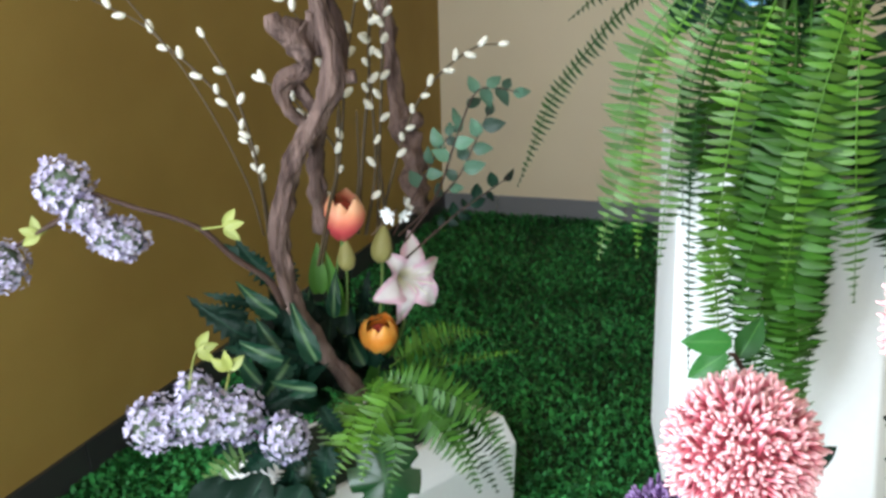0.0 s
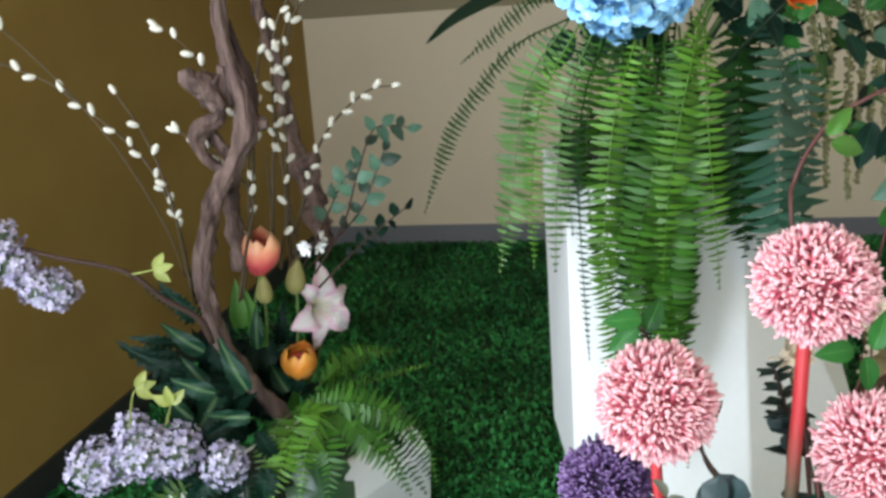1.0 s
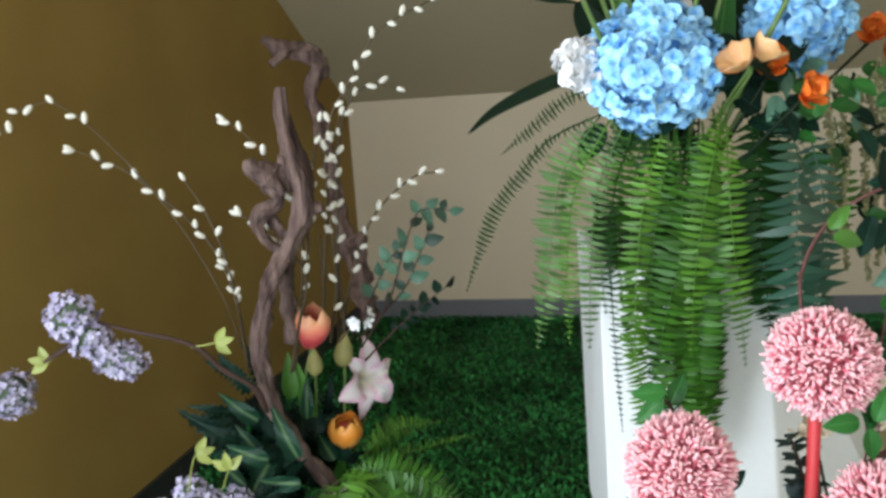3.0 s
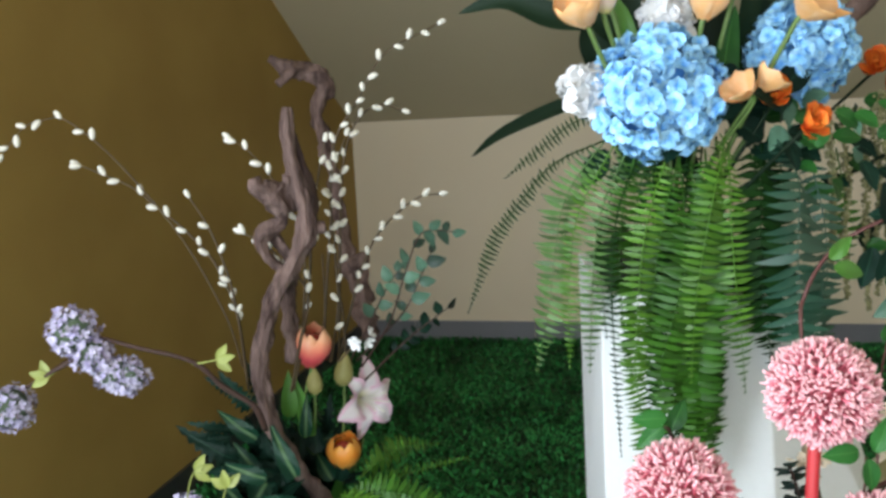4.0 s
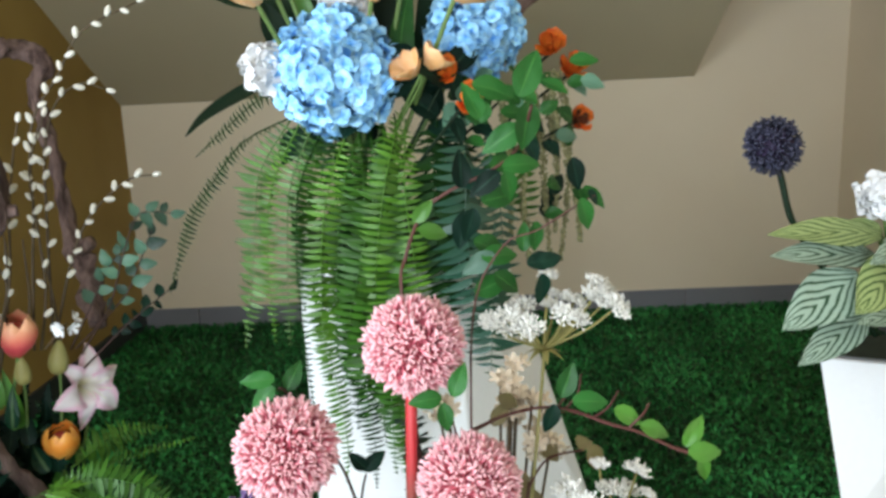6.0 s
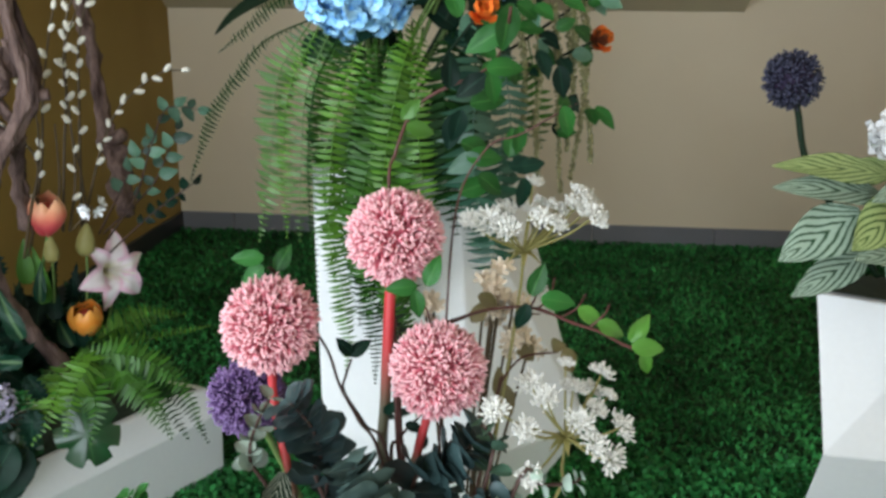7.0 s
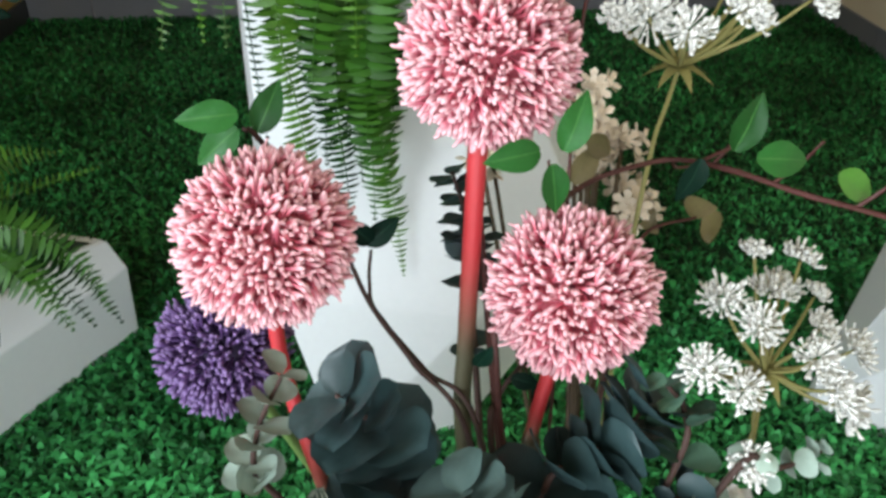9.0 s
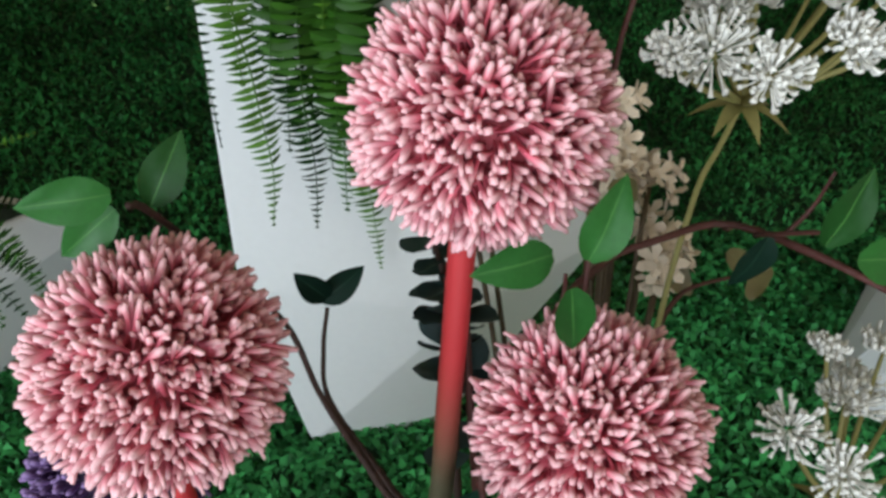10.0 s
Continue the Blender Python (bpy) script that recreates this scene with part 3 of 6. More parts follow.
def driftwood():
    t = thing("driftwood", (-0.113, 1.55, 0.485), "twisted grey-brown driftwood trunk standing in the low planter", "driftwood")
    main = tube([(-0.105, 1.56, 0.442), (-0.158, 1.53, 0.545), (-0.197, 1.5, 0.647), (-0.21, 1.48, 0.747), (-0.201, 1.484, 0.834), (-0.176, 1.488, 0.908), (-0.138, 1.492, 0.97), (-0.108, 1.496, 1.031), (-0.109, 1.5, 1.094), (-0.126, 1.5, 1.158), (-0.13, 1.5, 1.209), (-0.127, 1.5, 1.26)], (0.0145, 0.0155, 0.016, 0.0155, 0.016, 0.016, 0.0155, 0.018, 0.0155, 0.012, 0.0125, 0.011), 130, 32, 0.45)
    put("trunk", to_mesh("trunk", *main[:2], M_WOOD), t)
    for pts, r, label in (([(-0.157, 1.58, 0.755), (-0.158, 1.563, 0.853), (-0.150, 1.545, 0.915), (-0.135, 1.53, 0.955)], (0.016, 0.015, 0.013, 0.011), "grey shaft behind the trunk"),
                          ([(-0.135, 1.525, 0.940), (-0.172, 1.52, 0.968), (-0.193, 1.51, 1.006), (-0.184, 1.51, 1.030), (-0.152, 1.52, 1.050), (-0.153, 1.51, 1.080), (-0.170, 1.50, 1.104)], (0.012, 0.011, 0.012, 0.013, 0.015, 0.021, 0.027), "gnarled twisting branch"),
                          ([(-0.146, 1.55, 0.950), (-0.154, 1.54, 0.990), (-0.172, 1.53, 1.026)], (0.009, 0.009, 0.010), "gnarled twisting branch")):
        put("branch", to_mesh("branch", *tube(pts, r, 60, 22, 0.7)[:2], M_WOOD), t, label=label)
    for pts, r in (([(-0.131, 1.52, 1.070), (-0.134, 1.51, 1.105), (-0.134, 1.50, 1.138)], (0.012, 0.013, 0.009)), ([(-0.166, 1.50, 1.10), (-0.190, 1.49, 1.118), (-0.196, 1.49, 1.136)], (0.022, 0.016, 0.009))):
        put("knot", to_mesh("knot", *tube(pts, r, 26, 18, 0.6)[:2], M_WOOD), t)
    # a solid strip of darkened wood paints shade on the trunk's right side
    put("hollow", to_mesh("hollow", *tube([(-0.098, 1.515, 1.045), (-0.100, 1.52, 1.10), (-0.112, 1.52, 1.16), (-0.118, 1.515, 1.21)], (0.012, 0.016, 0.011, 0.004), 30, 18, 0.5)[:2], M_WOOD_SHADE), t, label="dark strip along the trunk's right side, toned for shade")
    back = tube([(-0.005, 1.85, 0.71), (-0.019, 1.95, 0.795), (-0.052, 2, 0.898), (-0.066, 2.033, 1.034), (-0.086, 2.067, 1.143), (-0.105, 2.1, 1.226), (-0.077, 2.115, 1.293), (-0.116, 2.13, 1.325), (-0.165, 2.115, 1.335), (-0.211, 2.1, 1.362)], (0.020, 0.027, 0.019, 0.015, 0.019, 0.016, 0.021, 0.018, 0.020, 0.009), 90, 22, 0.8)
    put("branch", to_mesh("branch", *back[:2], M_WOOD), t, label="taller branch with a hooked end")
    for pts, r in (([(-0.107, 1.5, 1.031), (-0.071, 1.5, 1.037)], 0.013), ([(-0.036, 1.98, 0.859), (-0.003, 1.96, 0.882)], 0.02), ([(-0.152, 2.1, 1.335), (-0.192, 2.08, 1.298)], 0.012)):
        v, f, w = tube(pts, (r, r * 0.8), 16, 10, 0.5)
        put("snag", to_mesh("snag", v, f, M_WOOD), t)


driftwood()

BUD = to_mesh("catkin", *[(np.array(ball(1.0, 7, 6)[0]) * (0.0064, 0.0064, 0.0118)) + (0, 0, 0.010), ball(1.0, 7, 6)[1]], M_BUD)
BUD_SMALL = to_mesh("catkin_small", *[(np.array(ball(1.0, 7, 5)[0]) * (0.0056, 0.0056, 0.010)) + (0, 0, 0.008), ball(1.0, 7, 5)[1]], M_BUD)
SPROUT = to_mesh("sprout", *blade(0.018, 0.011, 0.3, 0.3, 5, 1)[:2], M_YLEAF)


def willow(pts, start, step, radius=0.0034, seed=1):
    """A pussy willow branch: catkins sit alternately from the share start of its length on."""
    rng = random.Random(seed)
    t = thing("pussy_willow_branch", pts[0], "slender pussy willow branch with white catkins", "branch", group="willow branches")
    put("stem", to_mesh("stem", *tube(pts, (radius, radius * 0.45), 30, 5)[:2], M_WILLOW), t)
    q, tan = spline(pts, 60)
    length = np.concatenate([[0], np.cumsum(np.linalg.norm(np.diff(q, axis=0), axis=1))])
    d = start * length[-1]
    side = 1
    while d < length[-1]:
        p = Vector([np.interp(d, length, q[:, k]) for k in range(3)])
        w = Vector([np.interp(d, length, tan[:, k]) for k in range(3)]).normalized()
        s = w.cross(Vector(VIEW)).normalized() * side
        way = (w * 0.8 + s * rng.uniform(0.35, 0.9) + Vector((0, rng.uniform(-0.4, 0.2), 0))).normalized()
        m = Matrix.Translation(p) @ way.to_track_quat("Z", "Y").to_matrix().to_4x4()
        put("catkin", BUD if rng.random() < 0.7 else BUD_SMALL, t, m)
        if rng.random() < 0.12:
            put("sprout", SPROUT, t, facing(p, way + Vector((0, 0, 0.3)), VIEW))
        side = -side
        d += step * rng.uniform(0.6, 1.5)
    m = Matrix.Translation(pts[-1]) @ Vector(tan[-1]).to_track_quat("Z", "Y").to_matrix().to_4x4()
    put("catkin", BUD_SMALL, t, m)


willow([(-0.104, 1.65, 0.728), (-0.085, 1.65, 0.897), (-0.069, 1.65, 1.014), (-0.053, 1.65, 1.174), (0.007, 1.65, 1.271), (0.059, 1.65, 1.351), (0.167, 1.65, 1.404)], 0.3, 0.028, seed=1)
willow([(-0.072, 1.68, 0.716), (-0.052, 1.68, 0.984), (-0.039, 1.68, 1.124), (-0.008, 1.68, 1.215), (0.042, 1.68, 1.252), (0.09, 1.68, 1.238)], 0.35, 0.03, seed=2)
willow([(-0.073, 1.69, 0.713), (-0.03, 1.69, 0.86), (0.008, 1.69, 0.955), (0.053, 1.69, 1.012), (0.114, 1.69, 1.056), (0.159, 1.69, 1.062)], 0.35, 0.027, seed=3)
willow([(-0.254, 1.6, 0.695), (-0.263, 1.6, 0.851), (-0.296, 1.6, 0.957), (-0.346, 1.6, 1.027), (-0.4, 1.6, 1.08), (-0.443, 1.6, 1.121), (-0.533, 1.6, 1.167)], 0.25, 0.033, seed=4)
willow([(-0.251, 1.58, 0.703), (-0.263, 1.58, 0.891), (-0.292, 1.58, 1.016), (-0.33, 1.58, 1.096)], 0.4, 0.05, seed=5)
willow([(-0.254, 1.55, 0.76), (-0.277, 1.55, 0.865), (-0.347, 1.55, 1.025), (-0.446, 1.55, 1.17), (-0.527, 1.55, 1.251), (-0.567, 1.55, 1.256), (-0.609, 1.55, 1.242), (-0.651, 1.55, 1.195)], 0.72, 0.035, 0.002, seed=6)
willow([(-0.165, 1.56, 0.70), (-0.14, 1.55, 0.80), (-0.117, 1.55, 0.9), (-0.161, 1.55, 0.964), (-0.192, 1.55, 1.003), (-0.233, 1.55, 1.027)], 0.55, 0.03, seed=7)
willow([(-0.160, 1.57, 0.70), (-0.13, 1.56, 0.82), (-0.111, 1.56, 0.987), (-0.161, 1.56, 1.111), (-0.204, 1.56, 1.175), (-0.24, 1.56, 1.205)], 0.6, 0.033, 0.002, seed=8)
willow([(-0.165, 1.62, 0.70), (-0.12, 1.6, 0.888), (-0.103, 1.6, 1.024), (-0.081, 1.6, 1.135), (-0.067, 1.6, 1.189)], 0.15, 0.05, seed=9)
willow([(-0.087, 1.63, 0.733), (-0.064, 1.63, 0.853), (-0.063, 1.63, 0.982), (-0.063, 1.63, 1.097), (-0.026, 1.63, 1.196)], 0.15, 0.045, seed=10)
for k, pts in enumerate(([(-0.15, 1.62, 0.741), (-0.132, 1.62, 0.86), (-0.122, 1.62, 0.965)], [(-0.058, 1.66, 0.709), (-0.056, 1.66, 0.82), (-0.067, 1.66, 0.929)], [(-0.114, 1.6, 0.745), (-0.091, 1.6, 0.839), (-0.087, 1.6, 0.966)])):
    solo("willow_stem", *tube(pts, (0.003, 0.002), 14, 5)[:2], M_WILLOW, "bare upright willow stem among the branches", "branch", group="bare willow stems")


def leafy(name, pts, leaves, size, material, stem_mat, label, category, radius=0.0025, width=0.62, shape="oval", group="", seed=0, bend=0.25, spread=0.9, start=0.15, face=VIEW):
    """A branch with leaves set alternately along it."""
    rng = random.Random(seed)
    t = thing(name, pts[0], label, category, group)
    put("stem", to_mesh("stem", *tube(pts, (radius, radius * 0.5), 24, 5)[:2], stem_mat), t)
    meshes = [whole("leaf", blade(size * s, size * s * width, bend, 0.18, 8, 2, shape, 0.06, k), material) for k, s in enumerate((0.8, 1.0, 1.15))]
    q, tan = spline(pts, 50)
    for k in range(leaves):
        f = start + (1 - start) * (k + 0.5) / leaves
        i = min(49, int(f * 49))
        p, w = Vector(q[i]), Vector(tan[i])
        s = w.cross(Vector(face)).normalized() * (1 if k % 2 else -1)
        way = w * rng.uniform(0.2, 0.8) + s * spread * rng.uniform(0.6, 1.2) + Vector((0, rng.uniform(-0.5, 0.5), rng.uniform(-0.25, 0.3)))
        if k == leaves - 1:
            way = w
        put("leaf", meshes[rng.randrange(3)], t, facing(p, way, Vector(face) + Vector([rng.uniform(-0.6, 0.6) for _ in range(3)])))
    return t


leafy("eucalyptus_branch", [(-0.026, 1.72, 0.686), (0.041, 1.72, 0.784), (0.077, 1.72, 0.883), (0.114, 1.72, 0.97), (0.151, 1.72, 0.98), (0.194, 1.72, 0.972)], 10, 0.032, M_MINT, M_TWIG, "small-leaved mint green eucalyptus branch in the low planter", "foliage", shape="oval", width=0.72, group="mint eucalyptus", bend=0.4, start=0.3, seed=3)
leafy("eucalyptus_branch", [(-0.038, 1.74, 0.694), (0.028, 1.74, 0.754), (0.08, 1.74, 0.808), (0.114, 1.74, 0.876), (0.142, 1.74, 0.937)], 9, 0.036, M_MINT, M_TWIG, "small-leaved mint green eucalyptus branch in the low planter", "foliage", shape="oval", width=0.72, group="mint eucalyptus", bend=0.4, start=0.3, seed=4)
leafy("eucalyptus_branch", [(-0.051, 1.76, 0.688), (0.005, 1.76, 0.788), (0.047, 1.76, 0.863), (0.08, 1.76, 0.899)], 8, 0.033, M_MINT, M_TWIG, "small-leaved mint green eucalyptus branch in the low planter", "foliage", shape="oval", width=0.72, group="mint eucalyptus", bend=0.4, start=0.3, seed=5)
leafy("eucalyptus_branch", [(-0.028, 1.7, 0.655), (0.05, 1.7, 0.726), (0.101, 1.7, 0.767), (0.176, 1.7, 0.819)], 10, 0.027, M_LEAF_DARK, M_TWIG, "small-leaved dark eucalyptus branch in the low planter", "foliage", shape="oval", width=0.72, group="mint eucalyptus", bend=0.4, start=0.3, seed=6)


def tulip(head, base, size, petal, label, open_=0.0, tilt=(0, -0.15, 1), inside=None, seed=0, leaf=True, group="tulips", stem_r=0.0035):
    """A tulip: six cupped petals on a bent stem, with a leaf."""
    rng = random.Random(seed)
    head, base, axis = Vector(head), Vector(base), Vector(tilt).normalized()
    t = thing("tulip", base, label, "flower", group)
    bottom = head - axis * size * 0.5
    mid = (bottom + base) / 2 + Vector((rng.uniform(-0.01, 0.01), 0.01, 0.02))
    put("stem", to_mesh("stem", *tube([base, mid, bottom - axis * 0.02, bottom], (stem_r, stem_r), 14, 6)[:2], M_STEM), t)
    frame_m = Matrix.Translation(bottom) @ axis.to_track_quat("Z", "Y").to_matrix().to_4x4()
    # a petal curves out from the base and in again at the tip
    verts, faces, uvs = [], [], []
    n, c = 9, 7
    for i in range(n):
        f = i / (n - 1)
        out = size * ((0.46 + 0.30 * open_) * math.sin(math.pi * (0.10 + (0.70 - 0.37 * open_) * f)) + open_ * 0.42 * f * f)
        arc = (0.28 + 0.72 * math.sin(math.pi * min(1, 0.12 + 0.8 * f))) * (1 if f < 0.8 else max(0.3, 1 - ((f - 0.8) / 0.2) ** 2.2)) * 1.02
        for j in range(c):
            s = (j - c // 2) / (c // 2)
            a = s * arc * (1 - 0.25 * open_)
            r = out * (1 - 0.06 * abs(s)) + 0.004 * size
            verts.append((r * math.cos(a), r * math.sin(a), size * (f * (1.0 - 0.25 * open_) - 0.04 * s * s)))
            uvs.append((f, 0.5 + s / 2))
    for i in range(n - 1):
        for j in range(c - 1):
            k = i * c + j
            faces.append((k, k + 1, k + c + 1, k + c))
    me = to_mesh("petal", verts, faces, petal, uvs)
    for k in range(6):
        put("petal", me, t, frame_m @ Matrix.Rotation(radians(60 * k + rng.uniform(-6, 6)), 4, "Z") @ Matrix.Scale(1.0 if k % 2 else 0.93, 4) @ Matrix.Rotation(rng.uniform(-0.1, 0.1) * (0.3 + open_), 4, "Y"))
    if inside:
        put("inside", to_mesh("inside", *moved(ball(size * 0.27, 14, 10), Matrix.Diagonal((1, 1, 1.05, 1)))[:2], inside), t, frame_m @ Matrix.Translation((0, 0, size * 0.50)), "dark red inside")
    if leaf:
        m = facing(base.lerp(bottom, 0.25), (bottom - base) + Vector((rng.uniform(-0.05, 0.05), 0.0, 0)), VIEW)
        put("leaf", whole("leaf", blade((bottom - base).length * 0.6, 0.03, 0.1, 0.35, 9, 2, "lance", 0.05, seed), M_LEAF_LIT), t, m)
    return t


tulip((-0.12, 1.585, 0.784), (-0.147, 1.62, 0.543), 0.088, M_CORAL, "coral-red tulip with orange edges in the low planter", tilt=(0.12, -0.22, 1), inside=M_TULIPIN, seed=1)
tulip((-0.072, 1.624, 0.535), (-0.108, 1.66, 0.363), 0.082, M_ORANGE, "orange tulip half closed in the low planter", tilt=(0.05, -0.35, 1), inside=M_TULIPIN, seed=2)


def bud(at, base, size, label, material, seed):
    t = thing("flower_bud", base, label, "flower", "flower buds")
    put("stem", to_mesh("stem", *tube([base, (Vector(base) + Vector(at)) / 2 + Vector((0.004, 0, 0.01)), at], 0.003, 10, 6)[:2], M_STEM), t)
    v, f, w = ball(1.0, 10, 10)
    v = [(x * size * 0.22 * (1.15 - 0.5 * z), y * size * 0.22 * (1.15 - 0.5 * z), z * size * 0.5) for x, y, z in v]
    put("bud", to_mesh("bud", v, f, material), t, Matrix.Translation(at) @ Matrix.Rotation(0.15 * (seed % 3 - 1), 4, "Y"))


bud((-0.121, 1.6, 0.705), (-0.137, 1.62, 0.53), 0.06, "slim olive lily bud beside the tulip", M_PALESTEM, 1)
bud((-0.062, 1.66, 0.705), (-0.08, 1.66, 0.511), 0.075, "slim olive lily bud beside the lily", M_PALESTEM, 2)
for k, (at, way, ln) in enumerate((((-0.175, 1.6, 0.631), (0.02, 0, 1), 0.1), ((-0.138, 1.58, 0.594), (-0.15, -0.1, 1), 0.07))):
    solo("tulip_leaf", *blade(ln, 0.035, 0.05, 0.4, 9, 2, "lance", 0, k)[:2], M_LEAF_LIT, "pale green upright tulip leaf", "leaf", "tulip leaves", m=facing(at, way, VIEW))


def lily(at, base, size, axis, petal, label, seed=0, name="lily"):
    rng = random.Random(seed)
    t = thing(name, base, label, "flower")
    axis = Vector(axis).normalized()
    put("stem", to_mesh("stem", *tube([base, (Vector(base) + Vector(at)) / 2 + Vector((0, 0.02, 0)), Vector(at) - axis * size * 0.75], 0.004, 12, 6)[:2], M_STEM), t)
    m = Matrix.Translation(Vector(at) - axis * size * 0.7) @ axis.to_track_quat("Z", "Y").to_matrix().to_4x4()
    for k in range(6):
        n, c = 11, 5
        verts, faces, uvs = [], [], []
        curl = rng.uniform(0.7, 1.5)
        for i in range(n):
            f = i / (n - 1)
            out = size * (0.06 + 0.24 * f + 0.52 * f ** 2.2)
            up = size * (1.05 * f - 0.75 * curl * max(0, f - 0.45) ** 1.5 * 2.0)
            w = size * (0.27 if k % 2 else 0.20) * (math.sin(math.pi * (0.10 + 0.89 * f) ** 1.25) ** 0.85)
            for j in range(c):
                s = (j - 2) / 2
                verts.append((out - 0.10 * size * s * s * (1 - f), s * w, up + 0.10 * w * abs(s) + 0.06 * size * math.sin(9 * f + 3 * s + 2 * k) * abs(s)))
                uvs.append((f, 0.5 + s / 2))
        for i in range(n - 1):
            for j in range(c - 1):
                q = i * c + j
                faces.append((q, q + 1, q + c + 1, q + c))
        put("petal", to_mesh("petal", verts, faces, petal, uvs), t, m @ Matrix.Rotation(radians(60 * k + 12), 4, "Z"))
    for k in range(6):
        a = radians(60 * k + 40)
        tip = (math.cos(a) * size * 0.22, math.sin(a) * size * 0.22, size * 0.9)
        put("stamen", to_mesh("stamen", *tube([(0, 0, size * 0.15), (tip[0] * 0.4, tip[1] * 0.4, size * 0.6), tip], (0.0012, 0.0018), 6, 5)[:2], M_BUD), t, m)
    return t


lily((-0.001, 1.685, 0.621), (-0.063, 1.7, 0.443), 0.114, (0.58, -0.78, 0.16), M_LILY, "pale pink and white lily, fully open, in the low planter", 2)


def floret_ball(name, at, radius, count, petal, core, size, label, category, seed=0, squash=1.0, joined=True, petals=4, parent=None, stem=None, group=""):
    """A head of four-petalled florets on a ball."""
    rng = random.Random(seed)
    t = parent or thing(name, at, label, category, group)
    put("core", to_mesh("core", *ball(radius * 0.80, 14, 9)[:2], core), t, Matrix.Translation(at) @ Matrix.Diagonal((1, 1, squash, 1)))
    one = []
    for k in range(petals):
        one.append(moved(blade(size, size * (1.05 if joined else 1.25), -0.12, -0.05, 5 if joined else 7, 1 if joined else 2, "petal" if joined else "round", 0.10 if joined else 0.28, k, cup=-0.15), Matrix.Rotation(2 * math.pi * k / petals, 4, "Z") @ Matrix.Rotation(0.25, 4, "X")))
    one = join(one)
    meshes = [to_mesh("floret", one[0], one[1], petal, one[2])] if not joined else None
    pieces = []
    for d in sphere_dirs(count, rng, 1.2):
        r = radius * (rng.uniform(0.72, 1.12) if joined else rng.uniform(0.80, 1.04))
        lean = 0.4 if joined else 0.75
        d2 = (d + Vector([rng.uniform(-lean, lean) for _ in range(3)])).normalized()
        m = Matrix.Translation(Vector(at) + Vector((d.x, d.y, d.z * squash)) * r) @ d2.to_track_quat("Z", "Y").to_matrix().to_4x4() @ Matrix.Rotation(rng.uniform(0, 6.3), 4, "Z") @ Matrix.Scale(rng.uniform(0.8, 1.2), 4)
        if joined:
            pieces.append(moved(one, m))
        else:
            put("floret", meshes[0], t, m)
    if joined:
        v, f, w = join(pieces)
        tagged(put("floret_mass", to_mesh("floret_mass", v, f, petal, w), t), kind="stuff")
    return t


def lilac(stem, clusters, label, seed):
    t = thing("lilac_branch", stem[0], label, "flower", "lilac branches")
    put("stem", to_mesh("stem", *tube(stem, (0.006, 0.003), 24, 7, 0.4)[:2], M_TWIG), t)
    for k, (at, r) in enumerate(clusters):
        floret_ball("", at, r, int(150 * (r / 0.05) ** 2) + 20, M_LILAC, M_LILACCORE, 0.0085, "", "", seed + k, parent=t)
    return t


lilac([(-0.207, 1.45, 0.668), (-0.219, 1.42, 0.726), (-0.268, 1.4, 0.775), (-0.313, 1.38, 0.832), (-0.404, 1.37, 0.868), (-0.486, 1.373, 0.898)],
      [((-0.505, 1.373, 0.901), 0.042), ((-0.473, 1.36, 0.861), 0.032), ((-0.445, 1.365, 0.826), 0.03), ((-0.421, 1.37, 0.815), 0.032)], "pale lilac flower clusters on a dark leaning twig", 11)
lilac([(-0.503, 1.38, 0.856), (-0.554, 1.38, 0.829), (-0.608, 1.39, 0.799)], [((-0.632, 1.38, 0.771), 0.042)], "pale lilac flower cluster on a side twig", 21)
lilac([(-0.174, 1.45, 0.368), (-0.243, 1.42, 0.422), (-0.303, 1.38, 0.5), (-0.36, 1.36, 0.522)],
      [((-0.413, 1.357, 0.502), 0.045), ((-0.345, 1.37, 0.558), 0.03), ((-0.326, 1.34, 0.528), 0.045), ((-0.277, 1.357, 0.515), 0.045), ((-0.358, 1.35, 0.513), 0.034), ((-0.199, 1.35, 0.483), 0.038)], "pale lilac flower clusters low at the planter's edge", 31)


def leaf_at(name, at, way, length, width, material, label, category="leaf", face=VIEW, bend=0.2, fold=0.2, shape="oval", ripple=0.05, seed=0, n=10, tooth=0.0, group=""):
    v, f, w = blade(length, width, bend, fold, n, 3, shape, ripple, seed, tooth)
    return solo(name, v, f, material, label, category, group, uvs=w, m=facing(at, way, face))


def yellow_sprig(stem, at, way, label):
    t = thing("yellow_leaf_sprig", stem[0], label, "leaf", "yellow sprigs")
    put("stem", to_mesh("stem", *tube(stem, (0.002, 0.0015), 12, 5)[:2], M_YLEAF), t)
    for a in (-0.9, -0.1, 0.8):
        d = Vector(way).normalized()
        s = d.cross(Vector(VIEW)).normalized()
        put("leaf", to_mesh("leaf", *blade(0.032, 0.017, 0.2, 0.3, 7, 2, "oval", 0.08, int(a * 10))[:2], M_YLEAF), t, facing(at, d * math.cos(a) + s * math.sin(a), VIEW))


yellow_sprig([(-0.278, 1.32, 0.584), (-0.264, 1.3, 0.619), (-0.257, 1.28, 0.638)], (-0.255, 1.276, 0.641), (0, -0.2, 1), "pale yellow-green leaf sprig above the lilac")
yellow_sprig([(-0.503, 1.38, 0.854), (-0.534, 1.38, 0.838), (-0.559, 1.38, 0.822)], (-0.559, 1.38, 0.822), (-0.8, -0.2, 0.4), "pale yellow-green leaf sprig on the lilac twig")
yellow_sprig([(-0.314, 1.38, 0.827), (-0.284, 1.38, 0.83), (-0.265, 1.38, 0.833)], (-0.27, 1.38, 0.831), (1, -0.2, 0.15), "pale yellow-green leaf sprig on the lilac twig")
